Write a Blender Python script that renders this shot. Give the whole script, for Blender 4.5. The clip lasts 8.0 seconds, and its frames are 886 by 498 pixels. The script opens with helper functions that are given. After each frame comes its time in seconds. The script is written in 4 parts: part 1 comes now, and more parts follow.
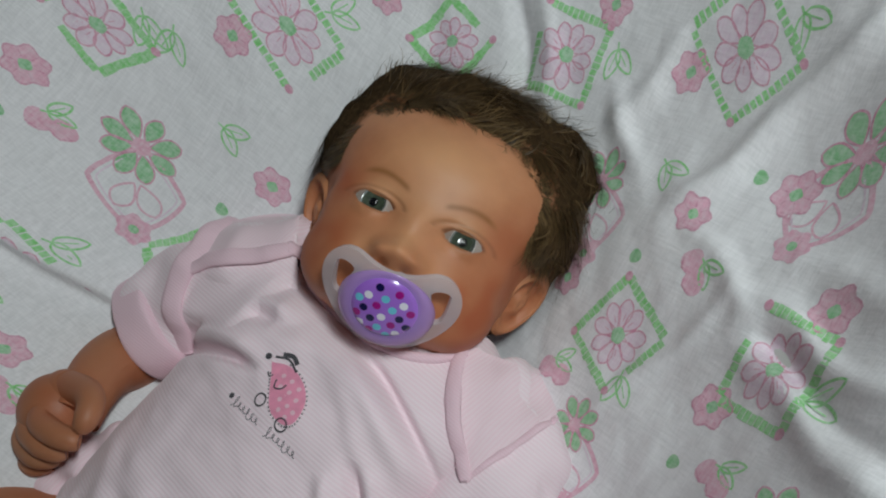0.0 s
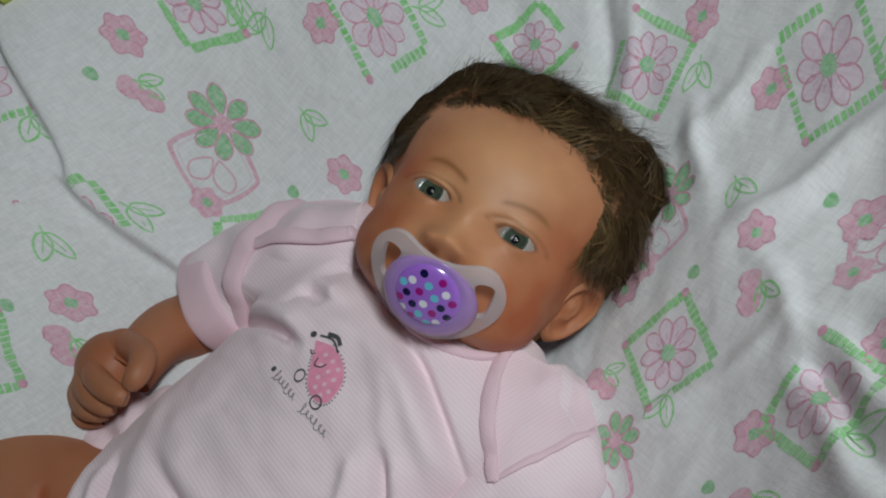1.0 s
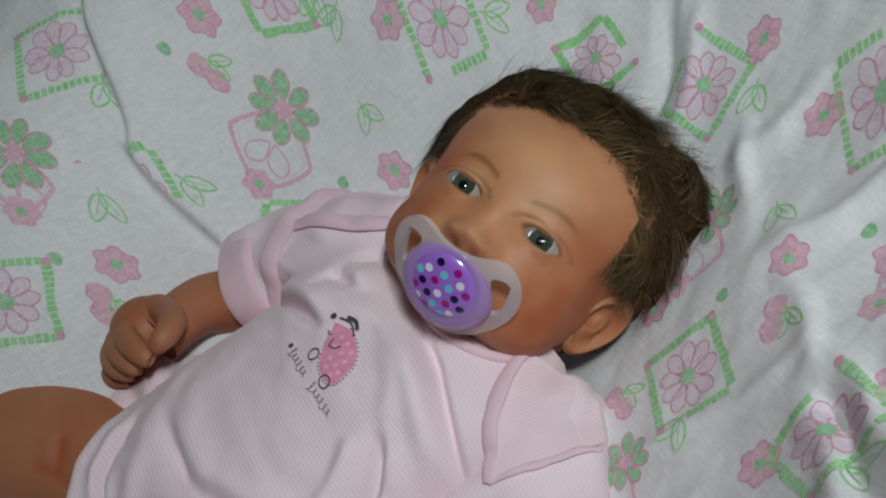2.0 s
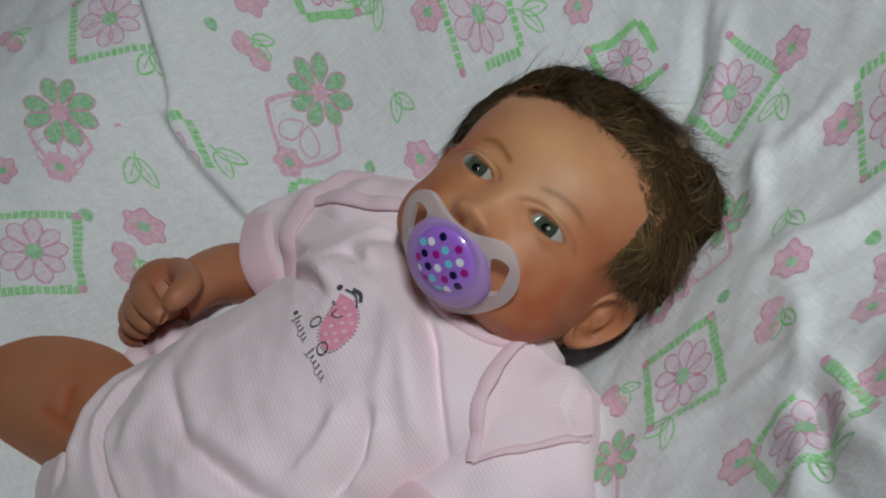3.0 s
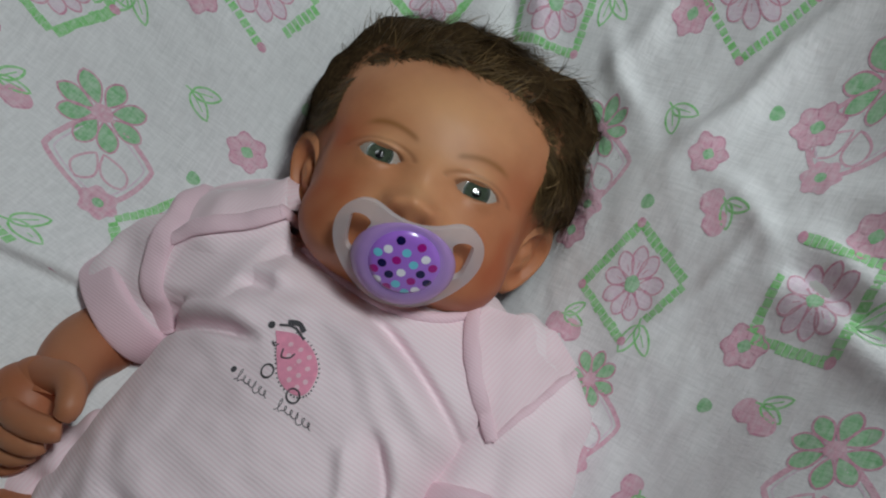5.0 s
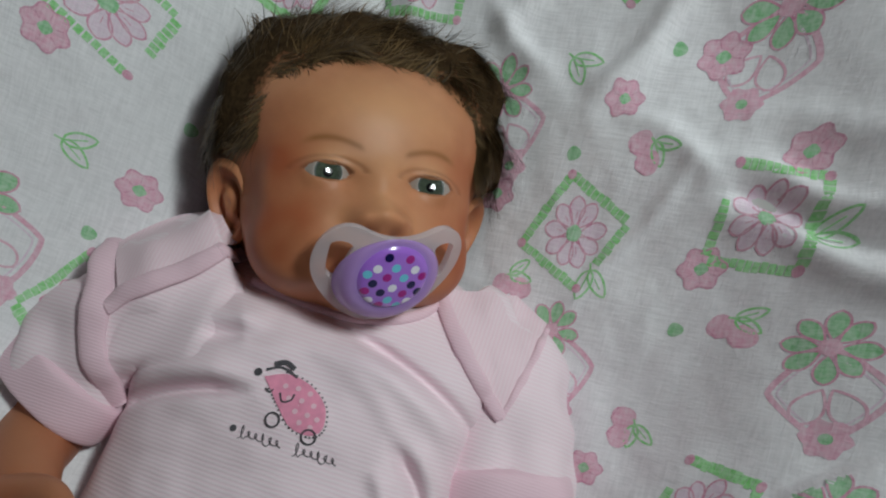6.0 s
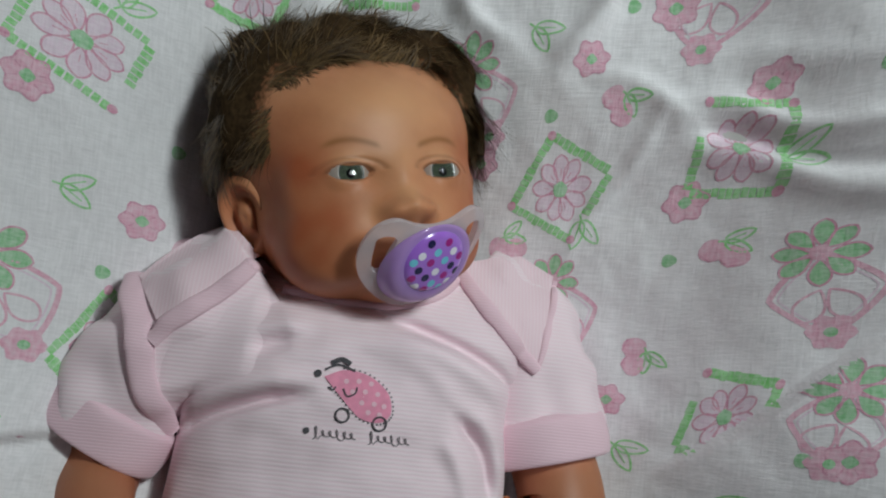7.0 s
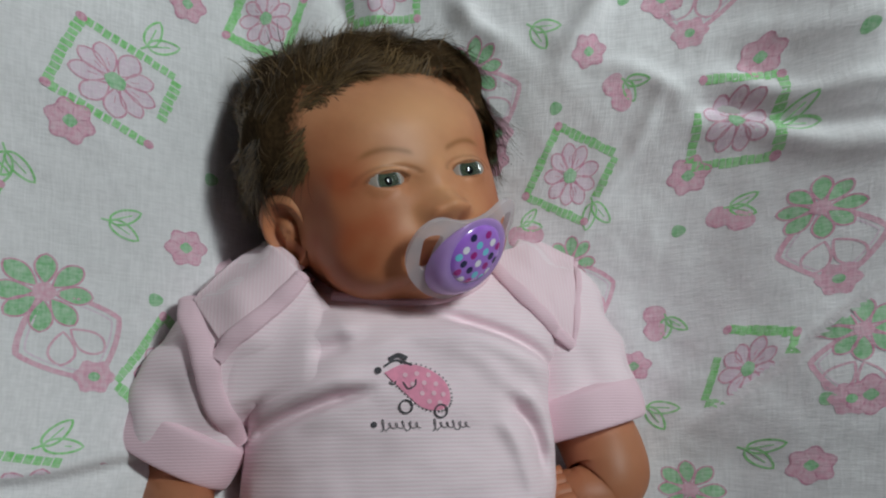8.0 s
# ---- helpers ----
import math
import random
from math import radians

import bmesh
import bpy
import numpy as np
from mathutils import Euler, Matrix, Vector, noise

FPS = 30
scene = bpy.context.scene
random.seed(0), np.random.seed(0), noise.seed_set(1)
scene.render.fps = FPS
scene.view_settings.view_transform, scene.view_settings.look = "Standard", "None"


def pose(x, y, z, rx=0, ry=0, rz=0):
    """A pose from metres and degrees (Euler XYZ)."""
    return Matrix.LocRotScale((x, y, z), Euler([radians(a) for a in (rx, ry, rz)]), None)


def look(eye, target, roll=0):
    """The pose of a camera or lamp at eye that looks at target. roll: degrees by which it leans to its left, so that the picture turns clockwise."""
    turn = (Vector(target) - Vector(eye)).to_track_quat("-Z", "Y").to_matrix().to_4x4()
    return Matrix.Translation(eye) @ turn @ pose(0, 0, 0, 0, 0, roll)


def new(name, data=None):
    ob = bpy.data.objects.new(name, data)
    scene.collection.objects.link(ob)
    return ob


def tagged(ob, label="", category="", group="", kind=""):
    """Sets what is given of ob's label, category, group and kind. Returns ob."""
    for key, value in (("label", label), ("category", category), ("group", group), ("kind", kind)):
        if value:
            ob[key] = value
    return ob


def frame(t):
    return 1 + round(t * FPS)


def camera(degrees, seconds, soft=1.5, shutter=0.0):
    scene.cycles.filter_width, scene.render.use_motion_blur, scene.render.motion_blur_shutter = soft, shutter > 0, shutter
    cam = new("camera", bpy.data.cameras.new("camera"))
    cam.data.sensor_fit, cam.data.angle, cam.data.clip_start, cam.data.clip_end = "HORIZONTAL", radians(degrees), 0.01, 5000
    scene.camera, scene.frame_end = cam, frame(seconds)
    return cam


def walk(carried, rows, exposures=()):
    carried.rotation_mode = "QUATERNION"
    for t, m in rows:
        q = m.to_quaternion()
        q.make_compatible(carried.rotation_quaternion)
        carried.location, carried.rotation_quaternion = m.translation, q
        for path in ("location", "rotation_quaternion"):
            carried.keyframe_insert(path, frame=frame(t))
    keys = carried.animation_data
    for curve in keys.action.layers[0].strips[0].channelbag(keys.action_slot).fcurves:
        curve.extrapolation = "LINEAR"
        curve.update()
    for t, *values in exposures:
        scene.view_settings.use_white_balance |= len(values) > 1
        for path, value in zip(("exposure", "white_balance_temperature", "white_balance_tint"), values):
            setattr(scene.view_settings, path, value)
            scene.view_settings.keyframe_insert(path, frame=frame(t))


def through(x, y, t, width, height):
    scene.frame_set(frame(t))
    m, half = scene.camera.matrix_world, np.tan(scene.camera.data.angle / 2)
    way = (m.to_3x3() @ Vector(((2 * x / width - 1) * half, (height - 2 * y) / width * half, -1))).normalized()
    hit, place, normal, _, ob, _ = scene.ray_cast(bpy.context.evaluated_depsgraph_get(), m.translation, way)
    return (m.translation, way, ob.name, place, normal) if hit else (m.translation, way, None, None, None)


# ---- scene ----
from mathutils.bvhtree import BVHTree

cam = camera(48.9, 8.0, soft=2.1)
METRES = 0.5  # length of the camera's path
START = pose(0.19575, -0.01076, 0.40581, -66.4985, 19.1967, 41.5647)  # where the first camera stands
ROWS = [
    (0.0, 0.0, 0.0, 0.0, 0.0, 0.0, -0.0),
    (0.5, 0.0219, 0.0046, -0.0079, 3.04, 0.47, -2.34),
    (1.0, 0.0522, 0.0104, -0.0311, 6.57, 1.64, -5.96),
    (1.5, 0.0836, 0.0189, -0.0449, 9.52, 2.5, -9.13),
    (3.0, 0.1826, 0.0391, -0.0971, 16.15, 4.6, -18.11),
    (3.5, 0.172, 0.0355, -0.1145, 15.5, 4.52, -18.42),
    (4.0, 0.104, 0.0354, -0.111, 11.38, 3.3, -15.0),
    (4.5, -0.0029, 0.0418, -0.0743, 2.23, 1.99, -6.62),
    (5.0, -0.1072, 0.0445, -0.0375, -7.09, -0.01, 2.63),
    (6.5, -0.3511, 0.1257, 0.1159, -31.97, -13.02, 19.57),
    (7.0, -0.4137, 0.13, 0.1482, -36.88, -15.58, 23.39),
    (7.5, -0.4643, 0.1306, 0.1844, -40.41, -15.73, 26.63),
    (8.0, -0.4985, 0.1294, 0.1937, -42.33, -18.01, 28.52),
]
EXPOSURE = -0.62
walk(cam, [(t, START @ pose(METRES * x, METRES * y, METRES * z, 90 + pitch, roll, yaw)) for t, x, y, z, yaw, pitch, roll in ROWS],
     exposures=[(0.0, EXPOSURE - 0.05), (3.5, EXPOSURE - 0.06), (5.0, EXPOSURE - 0.11), (6.5, EXPOSURE), (8.0, EXPOSURE + 0.05)])

# ---- light: one ceiling lamp in a closed, dark-walled room ----
world = bpy.data.worlds.new("world")
world.use_nodes = True
world.node_tree.nodes["Background"].inputs[0].default_value = (0.8, 0.88, 1.0, 1)
world.node_tree.nodes["Background"].inputs[1].default_value = 0.035
scene.world = world

LAMP_AT = Vector((0.29, 0.18, 0.66))
lamp_data = bpy.data.lights.new("ceiling_lamp_light", "AREA")
lamp_data.shape, lamp_data.size, lamp_data.energy, lamp_data.color = "DISK", 0.14, 6.2, (0.89, 1.0, 0.99)
lamp_light = new("ceiling_lamp_light", lamp_data)
lamp_light.matrix_world = look(LAMP_AT, (0.0, 0.0, 0.0))

# ---- materials ----


def nodes_of(name):
    m = bpy.data.materials.new(name)
    m.use_nodes = True
    nt = m.node_tree
    return m, nt, nt.nodes["Principled BSDF"]


def add_node(nt, kind, **values):
    n = nt.nodes.new(kind)
    for k, v in values.items():
        n.inputs[k].default_value = v
    return n


def mix_colour(nt, fac, a, b):
    """A colour mix; a and b are colours or sockets, fac a number or a socket."""
    n = nt.nodes.new("ShaderNodeMix")
    n.data_type = "RGBA"
    for sock, v in ((n.inputs[0], fac), (n.inputs[6], a), (n.inputs[7], b)):
        if isinstance(v, bpy.types.NodeSocket):
            nt.links.new(v, sock)
        elif isinstance(v, tuple):
            sock.default_value = (*v, 1)
        else:
            sock.default_value = v
    return n.outputs[2]


def ramp(nt, sock, lo, hi, a=0.0, b=1.0):
    n = add_node(nt, "ShaderNodeMapRange", **{"From Min": lo, "From Max": hi, "To Min": a, "To Max": b})
    nt.links.new(sock, n.inputs[0])
    return n.outputs[0]


def noise_of(nt, coords, scale, detail=3.0, stretch=(1, 1, 1)):
    mp = nt.nodes.new("ShaderNodeMapping")
    mp.inputs["Scale"].default_value = stretch
    nt.links.new(coords, mp.inputs[0])
    n = add_node(nt, "ShaderNodeTexNoise", Scale=scale, Detail=detail)
    nt.links.new(mp.outputs[0], n.inputs[0])
    return n.outputs[0]


def object_coords(nt):
    return nt.nodes.new("ShaderNodeTexCoord").outputs["Object"]


def wave_of(nt, coords, axis, scale, distortion=0.0):
    n = add_node(nt, "ShaderNodeTexWave", Scale=scale, Distortion=distortion, Detail=2.0)
    n.bands_direction = axis
    nt.links.new(coords, n.inputs[0])
    return n.outputs[1]


def math_of(nt, op, a, b):
    n = nt.nodes.new("ShaderNodeMath")
    n.operation = op
    for sock, v in ((n.inputs[0], a), (n.inputs[1], b)):
        if isinstance(v, bpy.types.NodeSocket):
            nt.links.new(v, sock)
        else:
            sock.default_value = v
    return n.outputs[0]


def bump_to(nt, bsdf, height, strength, distance):
    b = add_node(nt, "ShaderNodeBump", Strength=strength, Distance=distance)
    nt.links.new(height, b.inputs["Height"])
    nt.links.new(b.outputs[0], bsdf.inputs["Normal"])


def muslin(name, colour, ink=False):
    """Thin loose-woven cotton; as ink, the threads show through the print."""
    m, nt, p = nodes_of(name)
    co = object_coords(nt)
    warp = noise_of(nt, co, 260.0, 2.0, (4.5, 0.35, 1))
    weft = noise_of(nt, co, 260.0, 2.0, (0.35, 4.0, 1))
    weave = math_of(nt, "ADD", warp, weft)
    slub = noise_of(nt, co, 60.0, 4.0, (1, 9, 1))
    slub2 = noise_of(nt, co, 60.0, 4.0, (9, 1, 1))
    cloud = noise_of(nt, co, 14.0, 3.0)
    height = math_of(nt, "ADD", weave, math_of(nt, "ADD", slub, slub2))
    light = tuple(min(1.0, c * 1.06 + 0.01) for c in colour)
    dark = tuple(c * 0.90 for c in colour)
    base = mix_colour(nt, ramp(nt, weave, 0.7, 1.3), dark, light)
    base = mix_colour(nt, ramp(nt, cloud, 0.35, 0.7, 0.0, 0.35), base, dark)
    if ink:
        grain = noise_of(nt, co, 420.0, 2.0)
        base = mix_colour(nt, ramp(nt, math_of(nt, "ADD", grain, math_of(nt, "MULTIPLY", weave, 0.5)), 0.75, 1.3, 0.0, 0.45), base, (0.80, 0.79, 0.80))
    nt.links.new(base, p.inputs["Base Color"])
    p.inputs["Roughness"].default_value = 0.92
    p.inputs["Specular IOR Level"].default_value = 0.15
    p.inputs["Sheen Weight"].default_value = 0.15
    bump_to(nt, p, height, 0.22, 0.0008)
    return m


def jersey(name, colour, pale, axis="Y", ribs=178.0, strength=0.2):
    """Fine-ribbed cotton jersey with pale stripes along the ribs."""
    m, nt, p = nodes_of(name)
    co = object_coords(nt)
    rib = wave_of(nt, co, axis, ribs, 1.2)
    fuzz = noise_of(nt, co, 900.0, 2.0)
    cloud = noise_of(nt, co, 18.0, 3.0)
    base = mix_colour(nt, ramp(nt, rib, 0.25, 0.75), colour, pale)
    base = mix_colour(nt, ramp(nt, cloud, 0.4, 0.7, 0.0, 0.3), base, colour)
    nt.links.new(base, p.inputs["Base Color"])
    p.inputs["Roughness"].default_value = 0.88
    p.inputs["Specular IOR Level"].default_value = 0.08
    p.inputs["Sheen Weight"].default_value = 0.25
    bump_to(nt, p, math_of(nt, "ADD", rib, math_of(nt, "MULTIPLY", fuzz, 0.7)), strength, 0.0004)
    return m


def plain(name, colour, rough=0.6, spread=0.12, scale=30.0, bump=0.15, metal=0.0, coat=0.0):
    m, nt, p = nodes_of(name)
    co = object_coords(nt)
    n = noise_of(nt, co, scale, 4.0)
    fine = noise_of(nt, co, scale * 14, 2.0)
    base = mix_colour(nt, ramp(nt, n, 0.3, 0.7), tuple(c * (1 - spread) for c in colour), tuple(min(1.0, c * (1 + spread)) for c in colour))
    nt.links.new(base, p.inputs["Base Color"])
    p.inputs["Roughness"].default_value, p.inputs["Metallic"].default_value = rough, metal
    p.inputs["Coat Weight"].default_value = coat
    p.inputs["Coat Roughness"].default_value = 0.08
    if bump:
        bump_to(nt, p, fine, bump, 0.0005)
    return m


def vinyl_skin():
    """Painted vinyl: a warm brown with mottling, rosier where the paint attribute says so, brown in the brow strokes;
    some layers also hold painted highlights and shade.
    """
    m, nt, p = nodes_of("painted_vinyl_skin")
    co = object_coords(nt)
    mottle = noise_of(nt, co, 55.0, 5.0)
    fine = noise_of(nt, co, 600.0, 3.0)
    base = mix_colour(nt, ramp(nt, mottle, 0.3, 0.7), (0.44, 0.165, 0.076), (0.58, 0.245, 0.120))
    for layer, colour, most in (("limb_shade", (0.38, 0.175, 0.098), 0.9), ("pale", (0.66, 0.345, 0.175), 0.8), ("blush", (0.40, 0.095, 0.036), 0.9), ("brow", (0.25, 0.095, 0.024), 0.8), ("lash_shade", (0.12, 0.045, 0.025), 0.9)):
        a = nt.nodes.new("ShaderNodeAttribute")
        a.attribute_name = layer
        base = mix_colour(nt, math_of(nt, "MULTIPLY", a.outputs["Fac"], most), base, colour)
    roots_ = nt.nodes.new("ShaderNodeAttribute")
    roots_.attribute_name = "rooted"
    fleck = noise_of(nt, co, 380.0, 3.0, (1, 1, 3))
    cover = ramp(nt, math_of(nt, "ADD", roots_.outputs["Fac"], math_of(nt, "MULTIPLY", fleck, 0.7)), 0.60, 1.12)
    base = mix_colour(nt, cover, base, mix_colour(nt, ramp(nt, fleck, 0.3, 0.7), (0.022, 0.012, 0.006), (0.060, 0.036, 0.017)))
    nt.links.new(base, p.inputs["Base Color"])
    nt.links.new(ramp(nt, cover, 0.0, 1.0, 0.50, 0.9), p.inputs["Roughness"])
    nt.links.new(ramp(nt, cover, 0.0, 1.0, 0.38, 0.05), p.inputs["Specular IOR Level"])
    p.inputs["Subsurface Weight"].default_value = 0.12
    p.inputs["Subsurface Radius"].default_value = (0.004, 0.0018, 0.001)
    p.inputs["Subsurface Scale"].default_value = 1.0
    bump_to(nt, p, fine, 0.10, 0.0004)
    return m


def mohair():
    m, nt, p = nodes_of("brown_mohair")
    g = nt.nodes.new("ShaderNodeNewGeometry")
    base = mix_colour(nt, g.outputs["Random Per Island"], (0.022, 0.012, 0.006), (0.235, 0.142, 0.060))
    nt.links.new(base, p.inputs["Base Color"])
    p.inputs["Roughness"].default_value = 0.5
    p.inputs["Specular IOR Level"].default_value = 0.35
    return m


def milky_plastic(name, colour, clear, through):
    """Translucent plastic: part clear, part glowing through with the light behind it, part a glossy milky body."""
    m, nt, p = nodes_of(name)
    n = noise_of(nt, object_coords(nt), 90.0, 2.0)
    tint = mix_colour(nt, ramp(nt, n, 0.3, 0.7), tuple(c * 0.95 for c in colour), colour)
    nt.links.new(tint, p.inputs["Base Color"])
    p.inputs["Roughness"].default_value = 0.22
    p.inputs["Coat Weight"].default_value, p.inputs["Coat Roughness"].default_value = 0.8, 0.06
    soft, see = nt.nodes.new("ShaderNodeBsdfTranslucent"), nt.nodes.new("ShaderNodeBsdfTransparent")
    nt.links.new(tint, soft.inputs[0])
    see.inputs[0].default_value = (*[0.5 + 0.5 * c for c in colour], 1)
    one, two = nt.nodes.new("ShaderNodeMixShader"), nt.nodes.new("ShaderNodeMixShader")
    one.inputs[0].default_value, two.inputs[0].default_value = through, clear
    nt.links.new(p.outputs[0], one.inputs[1])
    nt.links.new(soft.outputs[0], one.inputs[2])
    nt.links.new(one.outputs[0], two.inputs[1])
    nt.links.new(see.outputs[0], two.inputs[2])
    nt.links.new(two.outputs[0], nt.nodes["Material Output"].inputs["Surface"])
    return m


def clear_glaze(name):
    """A clear, hard shell: light passes, the surface only glints."""
    m, nt, p = nodes_of(name)
    nt.nodes.remove(p)
    clear, gloss, blend = nt.nodes.new("ShaderNodeBsdfTransparent"), nt.nodes.new("ShaderNodeBsdfGlossy"), nt.nodes.new("ShaderNodeMixShader")
    gloss.inputs["Roughness"].default_value = 0.03
    blend.inputs[0].default_value = 0.045
    nt.links.new(clear.outputs[0], blend.inputs[1])
    nt.links.new(gloss.outputs[0], blend.inputs[2])
    nt.links.new(blend.outputs[0], nt.nodes["Material Output"].inputs["Surface"])
    return m


COTTON = muslin("white_muslin", (0.81, 0.79, 0.81))
INK_PINK = muslin("pink_ink", (0.78, 0.41, 0.53), True)
INK_PALE = muslin("pale_pink_ink", (0.80, 0.63, 0.74), True)
INK_ROSE = muslin("rose_outline_ink", (0.68, 0.28, 0.41), True)
INK_GREEN = muslin("green_ink", (0.25, 0.56, 0.27), True)
INK_LEAF = muslin("leaf_green_outline_ink", (0.24, 0.66, 0.21), True)
PRINTS = [INK_PINK, INK_PALE, INK_ROSE, INK_GREEN, INK_LEAF]
JERSEY = jersey("pale_pink_ribbed_jersey", (0.89, 0.70, 0.76), (0.905, 0.76, 0.81))
RIB = jersey("pink_rib_trim", (0.86, 0.64, 0.705), (0.87, 0.69, 0.745), "X", 190.0, 0.15)
CUFF = jersey("pink_cuff_jersey", (0.84, 0.58, 0.66), (0.85, 0.62, 0.695), "Y", 240.0, 0.25)
SKIN, HAIR = vinyl_skin(), mohair()
SCLERA = plain("eye_white", (0.36, 0.30, 0.265), 0.5, 0.06, 120.0, 0.0)
IRIS = plain("grey_green_iris", (0.030, 0.045, 0.024), 0.75, 0.5, 700.0, 0.0)
LIMBUS = plain("dark_iris_rim", (0.04, 0.05, 0.04), 0.4, 0.2, 400.0, 0.0, 0.0, 0.4)
PUPIL = plain("pupil", (0.006, 0.006, 0.007), 0.08, 0.05, 100.0, 0.0, 0.0, 0.4)
CORNEA = clear_glaze("clear_eye_glaze")
MILKY = milky_plastic("milky_silicone_plastic", (0.88, 0.83, 0.86), 0.52, 0.25)
LILAC = milky_plastic("lilac_plastic", (0.64, 0.40, 0.88), 0.12, 0.35)
PURPLE = plain("glossy_purple_plastic", (0.38, 0.155, 0.68), 0.22, 0.06, 40.0, 0.0, 0.0, 0.8)
DOT_NAVY = plain("navy_dot", (0.008, 0.007, 0.065), 0.25, 0.1, 50.0, 0.0, 0.0, 0.15)
DOT_MAGENTA = plain("magenta_dot", (0.36, 0.010, 0.22), 0.25, 0.1, 50.0, 0.0, 0.0, 0.15)
DOT_TEAL = plain("turquoise_dot", (0.16, 0.55, 0.70), 0.25, 0.1, 50.0, 0.0, 0.0, 0.15)
DOT_WHITE = plain("white_dot", (0.80, 0.76, 0.86), 0.25, 0.05, 50.0, 0.0, 0.0, 0.15)
PATCH_PINK = plain("print_pink", (0.84, 0.31, 0.45), 0.85, 0.08, 300.0, 0.2)
PATCH_WHITE = plain("print_white", (0.85, 0.53, 0.62), 0.85, 0.05, 300.0, 0.2)
PATCH_GREY = plain("print_dark_grey", (0.075, 0.07, 0.08), 0.85, 0.2, 300.0, 0.2)
# dark grey for the unseen walls and ceiling, chosen to cut bounced light
WALL_PAINT = plain("dark_grey_wall_paint", (0.10, 0.10, 0.098), 0.85, 0.05, 4.0, 0.1)
FLOOR_TILE = plain("grey_floor", (0.30, 0.28, 0.26), 0.5, 0.15, 6.0, 0.1)
SHEET = plain("plain_bed_sheet", (0.62, 0.62, 0.60), 0.9, 0.06, 30.0, 0.3)
YELLOW = plain("yellow_green_cotton", (0.55, 0.62, 0.13), 0.9, 0.1, 80.0, 0.3)
TOWEL = muslin("white_towelling", (0.78, 0.79, 0.76))
GLOW = bpy.data.materials.new("lamp_diffuser")
GLOW.use_nodes = True
GLOW.node_tree.nodes["Principled BSDF"].inputs["Emission Strength"].default_value = 6.0
GLOW.node_tree.nodes["Principled BSDF"].inputs["Emission Color"].default_value = (0.95, 0.98, 1, 1)

# ---- mesh helpers: all shapes are given in millimetres ----


class Shape:
    """Collects vertices (mm), faces and material slots for one mesh."""

    def __init__(self):
        self.v, self.f, self.m, self.n, self.layers = [], [], [], 0, {}

    def add(self, verts, faces, slot=0, **layers):
        verts = np.asarray(verts, float).reshape(-1, 3)
        base = self.n
        self.v.append(verts)
        self.f.extend([tuple(int(i) + base for i in f) for f in faces])
        slots = slot if isinstance(slot, (list, np.ndarray)) else [slot] * len(faces)
        self.m.extend(int(s) for s in slots)
        for k, vals in layers.items():
            self.layers.setdefault(k, []).append((base, np.asarray(vals, float)))
        self.n += len(verts)
        return self

    def part(self, name, mats, parent=None, label="", smooth=True, at=None):
        me = bpy.data.meshes.new(name)
        verts = np.concatenate(self.v) * 0.001
        me.from_pydata(verts.tolist(), [], self.f)
        for mt in mats:
            me.materials.append(mt)
        me.polygons.foreach_set("material_index", self.m)
        me.polygons.foreach_set("use_smooth", [smooth] * len(self.f))
        for k, pieces in self.layers.items():
            data = np.zeros(self.n)
            for base, vals in pieces:
                data[base:base + len(vals)] = vals
            me.attributes.new(k, "FLOAT", "POINT").data.foreach_set("value", data.astype(np.float32))
        me.update()
        ob = new(name, me)
        if parent is not None:
            ob.parent = parent
            if parent.type == "EMPTY":
                ob.matrix_parent_inverse = Matrix.Translation(parent.location).inverted()
        if label:
            tagged(ob, label)
        return ob


def thing(name, at, label, category, group=""):
    e = new(name)
    e.location, e.empty_display_size = Vector(at) * 0.001, 0.02
    return tagged(e, label, category, group)


def grid_faces(nu, nv, wrap_u=False, wrap_v=False):
    """Quads over an nu x nv lattice stored row by row."""
    out = []
    for i in range(nu if wrap_u else nu - 1):
        for j in range(nv if wrap_v else nv - 1):
            a, b = i * nv + j, i * nv + (j + 1) % nv
            c, d = ((i + 1) % nu) * nv + (j + 1) % nv, ((i + 1) % nu) * nv + j
            out.append((a, b, c, d))
    return out


def unit(v):
    v = np.asarray(v, float)
    return v / np.linalg.norm(v)


def smooth_path(points, steps):
    """A Catmull-Rom path through rows of numbers."""
    p = np.asarray(points, float)
    p = np.vstack([2 * p[0] - p[1], p, 2 * p[-1] - p[-2]])
    out = []
    for i in range(1, len(p) - 2):
        for s in np.linspace(0, 1, steps, endpoint=False):
            a, b, c, d = p[i - 1], p[i], p[i + 1], p[i + 2]
            out.append(0.5 * (2 * b + (c - a) * s + (2 * a - 5 * b + 4 * c - d) * s * s + (3 * b - a - 3 * c + d) * s ** 3))
    out.append(p[-2])
    return np.array(out)


def tube(points, steps=8, around=28, up=(0, 0, 1), flat=1.0, caps=True, wrinkle=0.0, freq=0.05):
    """A round tube along rows of (x, y, z, radius); flat squashes it along up."""
    path = smooth_path(points, steps)
    verts, n = [], len(path)
    side = None
    for i in range(n):
        d = unit(path[min(i + 1, n - 1)][:3] - path[max(i - 1, 0)][:3])
        side = unit(np.cross(d, up)) if side is None else unit(side - d * (side @ d))
        top = np.cross(side, d)
        for k in range(around):
            a = 2 * math.pi * k / around
            r = path[i][3]
            q = path[i][:3] + r * (math.cos(a) * side + flat * math.sin(a) * top)
            if wrinkle:
                q = q + wrinkle * noise.noise(Vector(q * freq)) * unit(q - path[i][:3])
            verts.append(q)
    faces = grid_faces(n, around, False, True)
    if caps:
        faces += [tuple(range(around)), tuple(range((n - 1) * around, n * around))[::-1]]
    return np.array(verts), faces


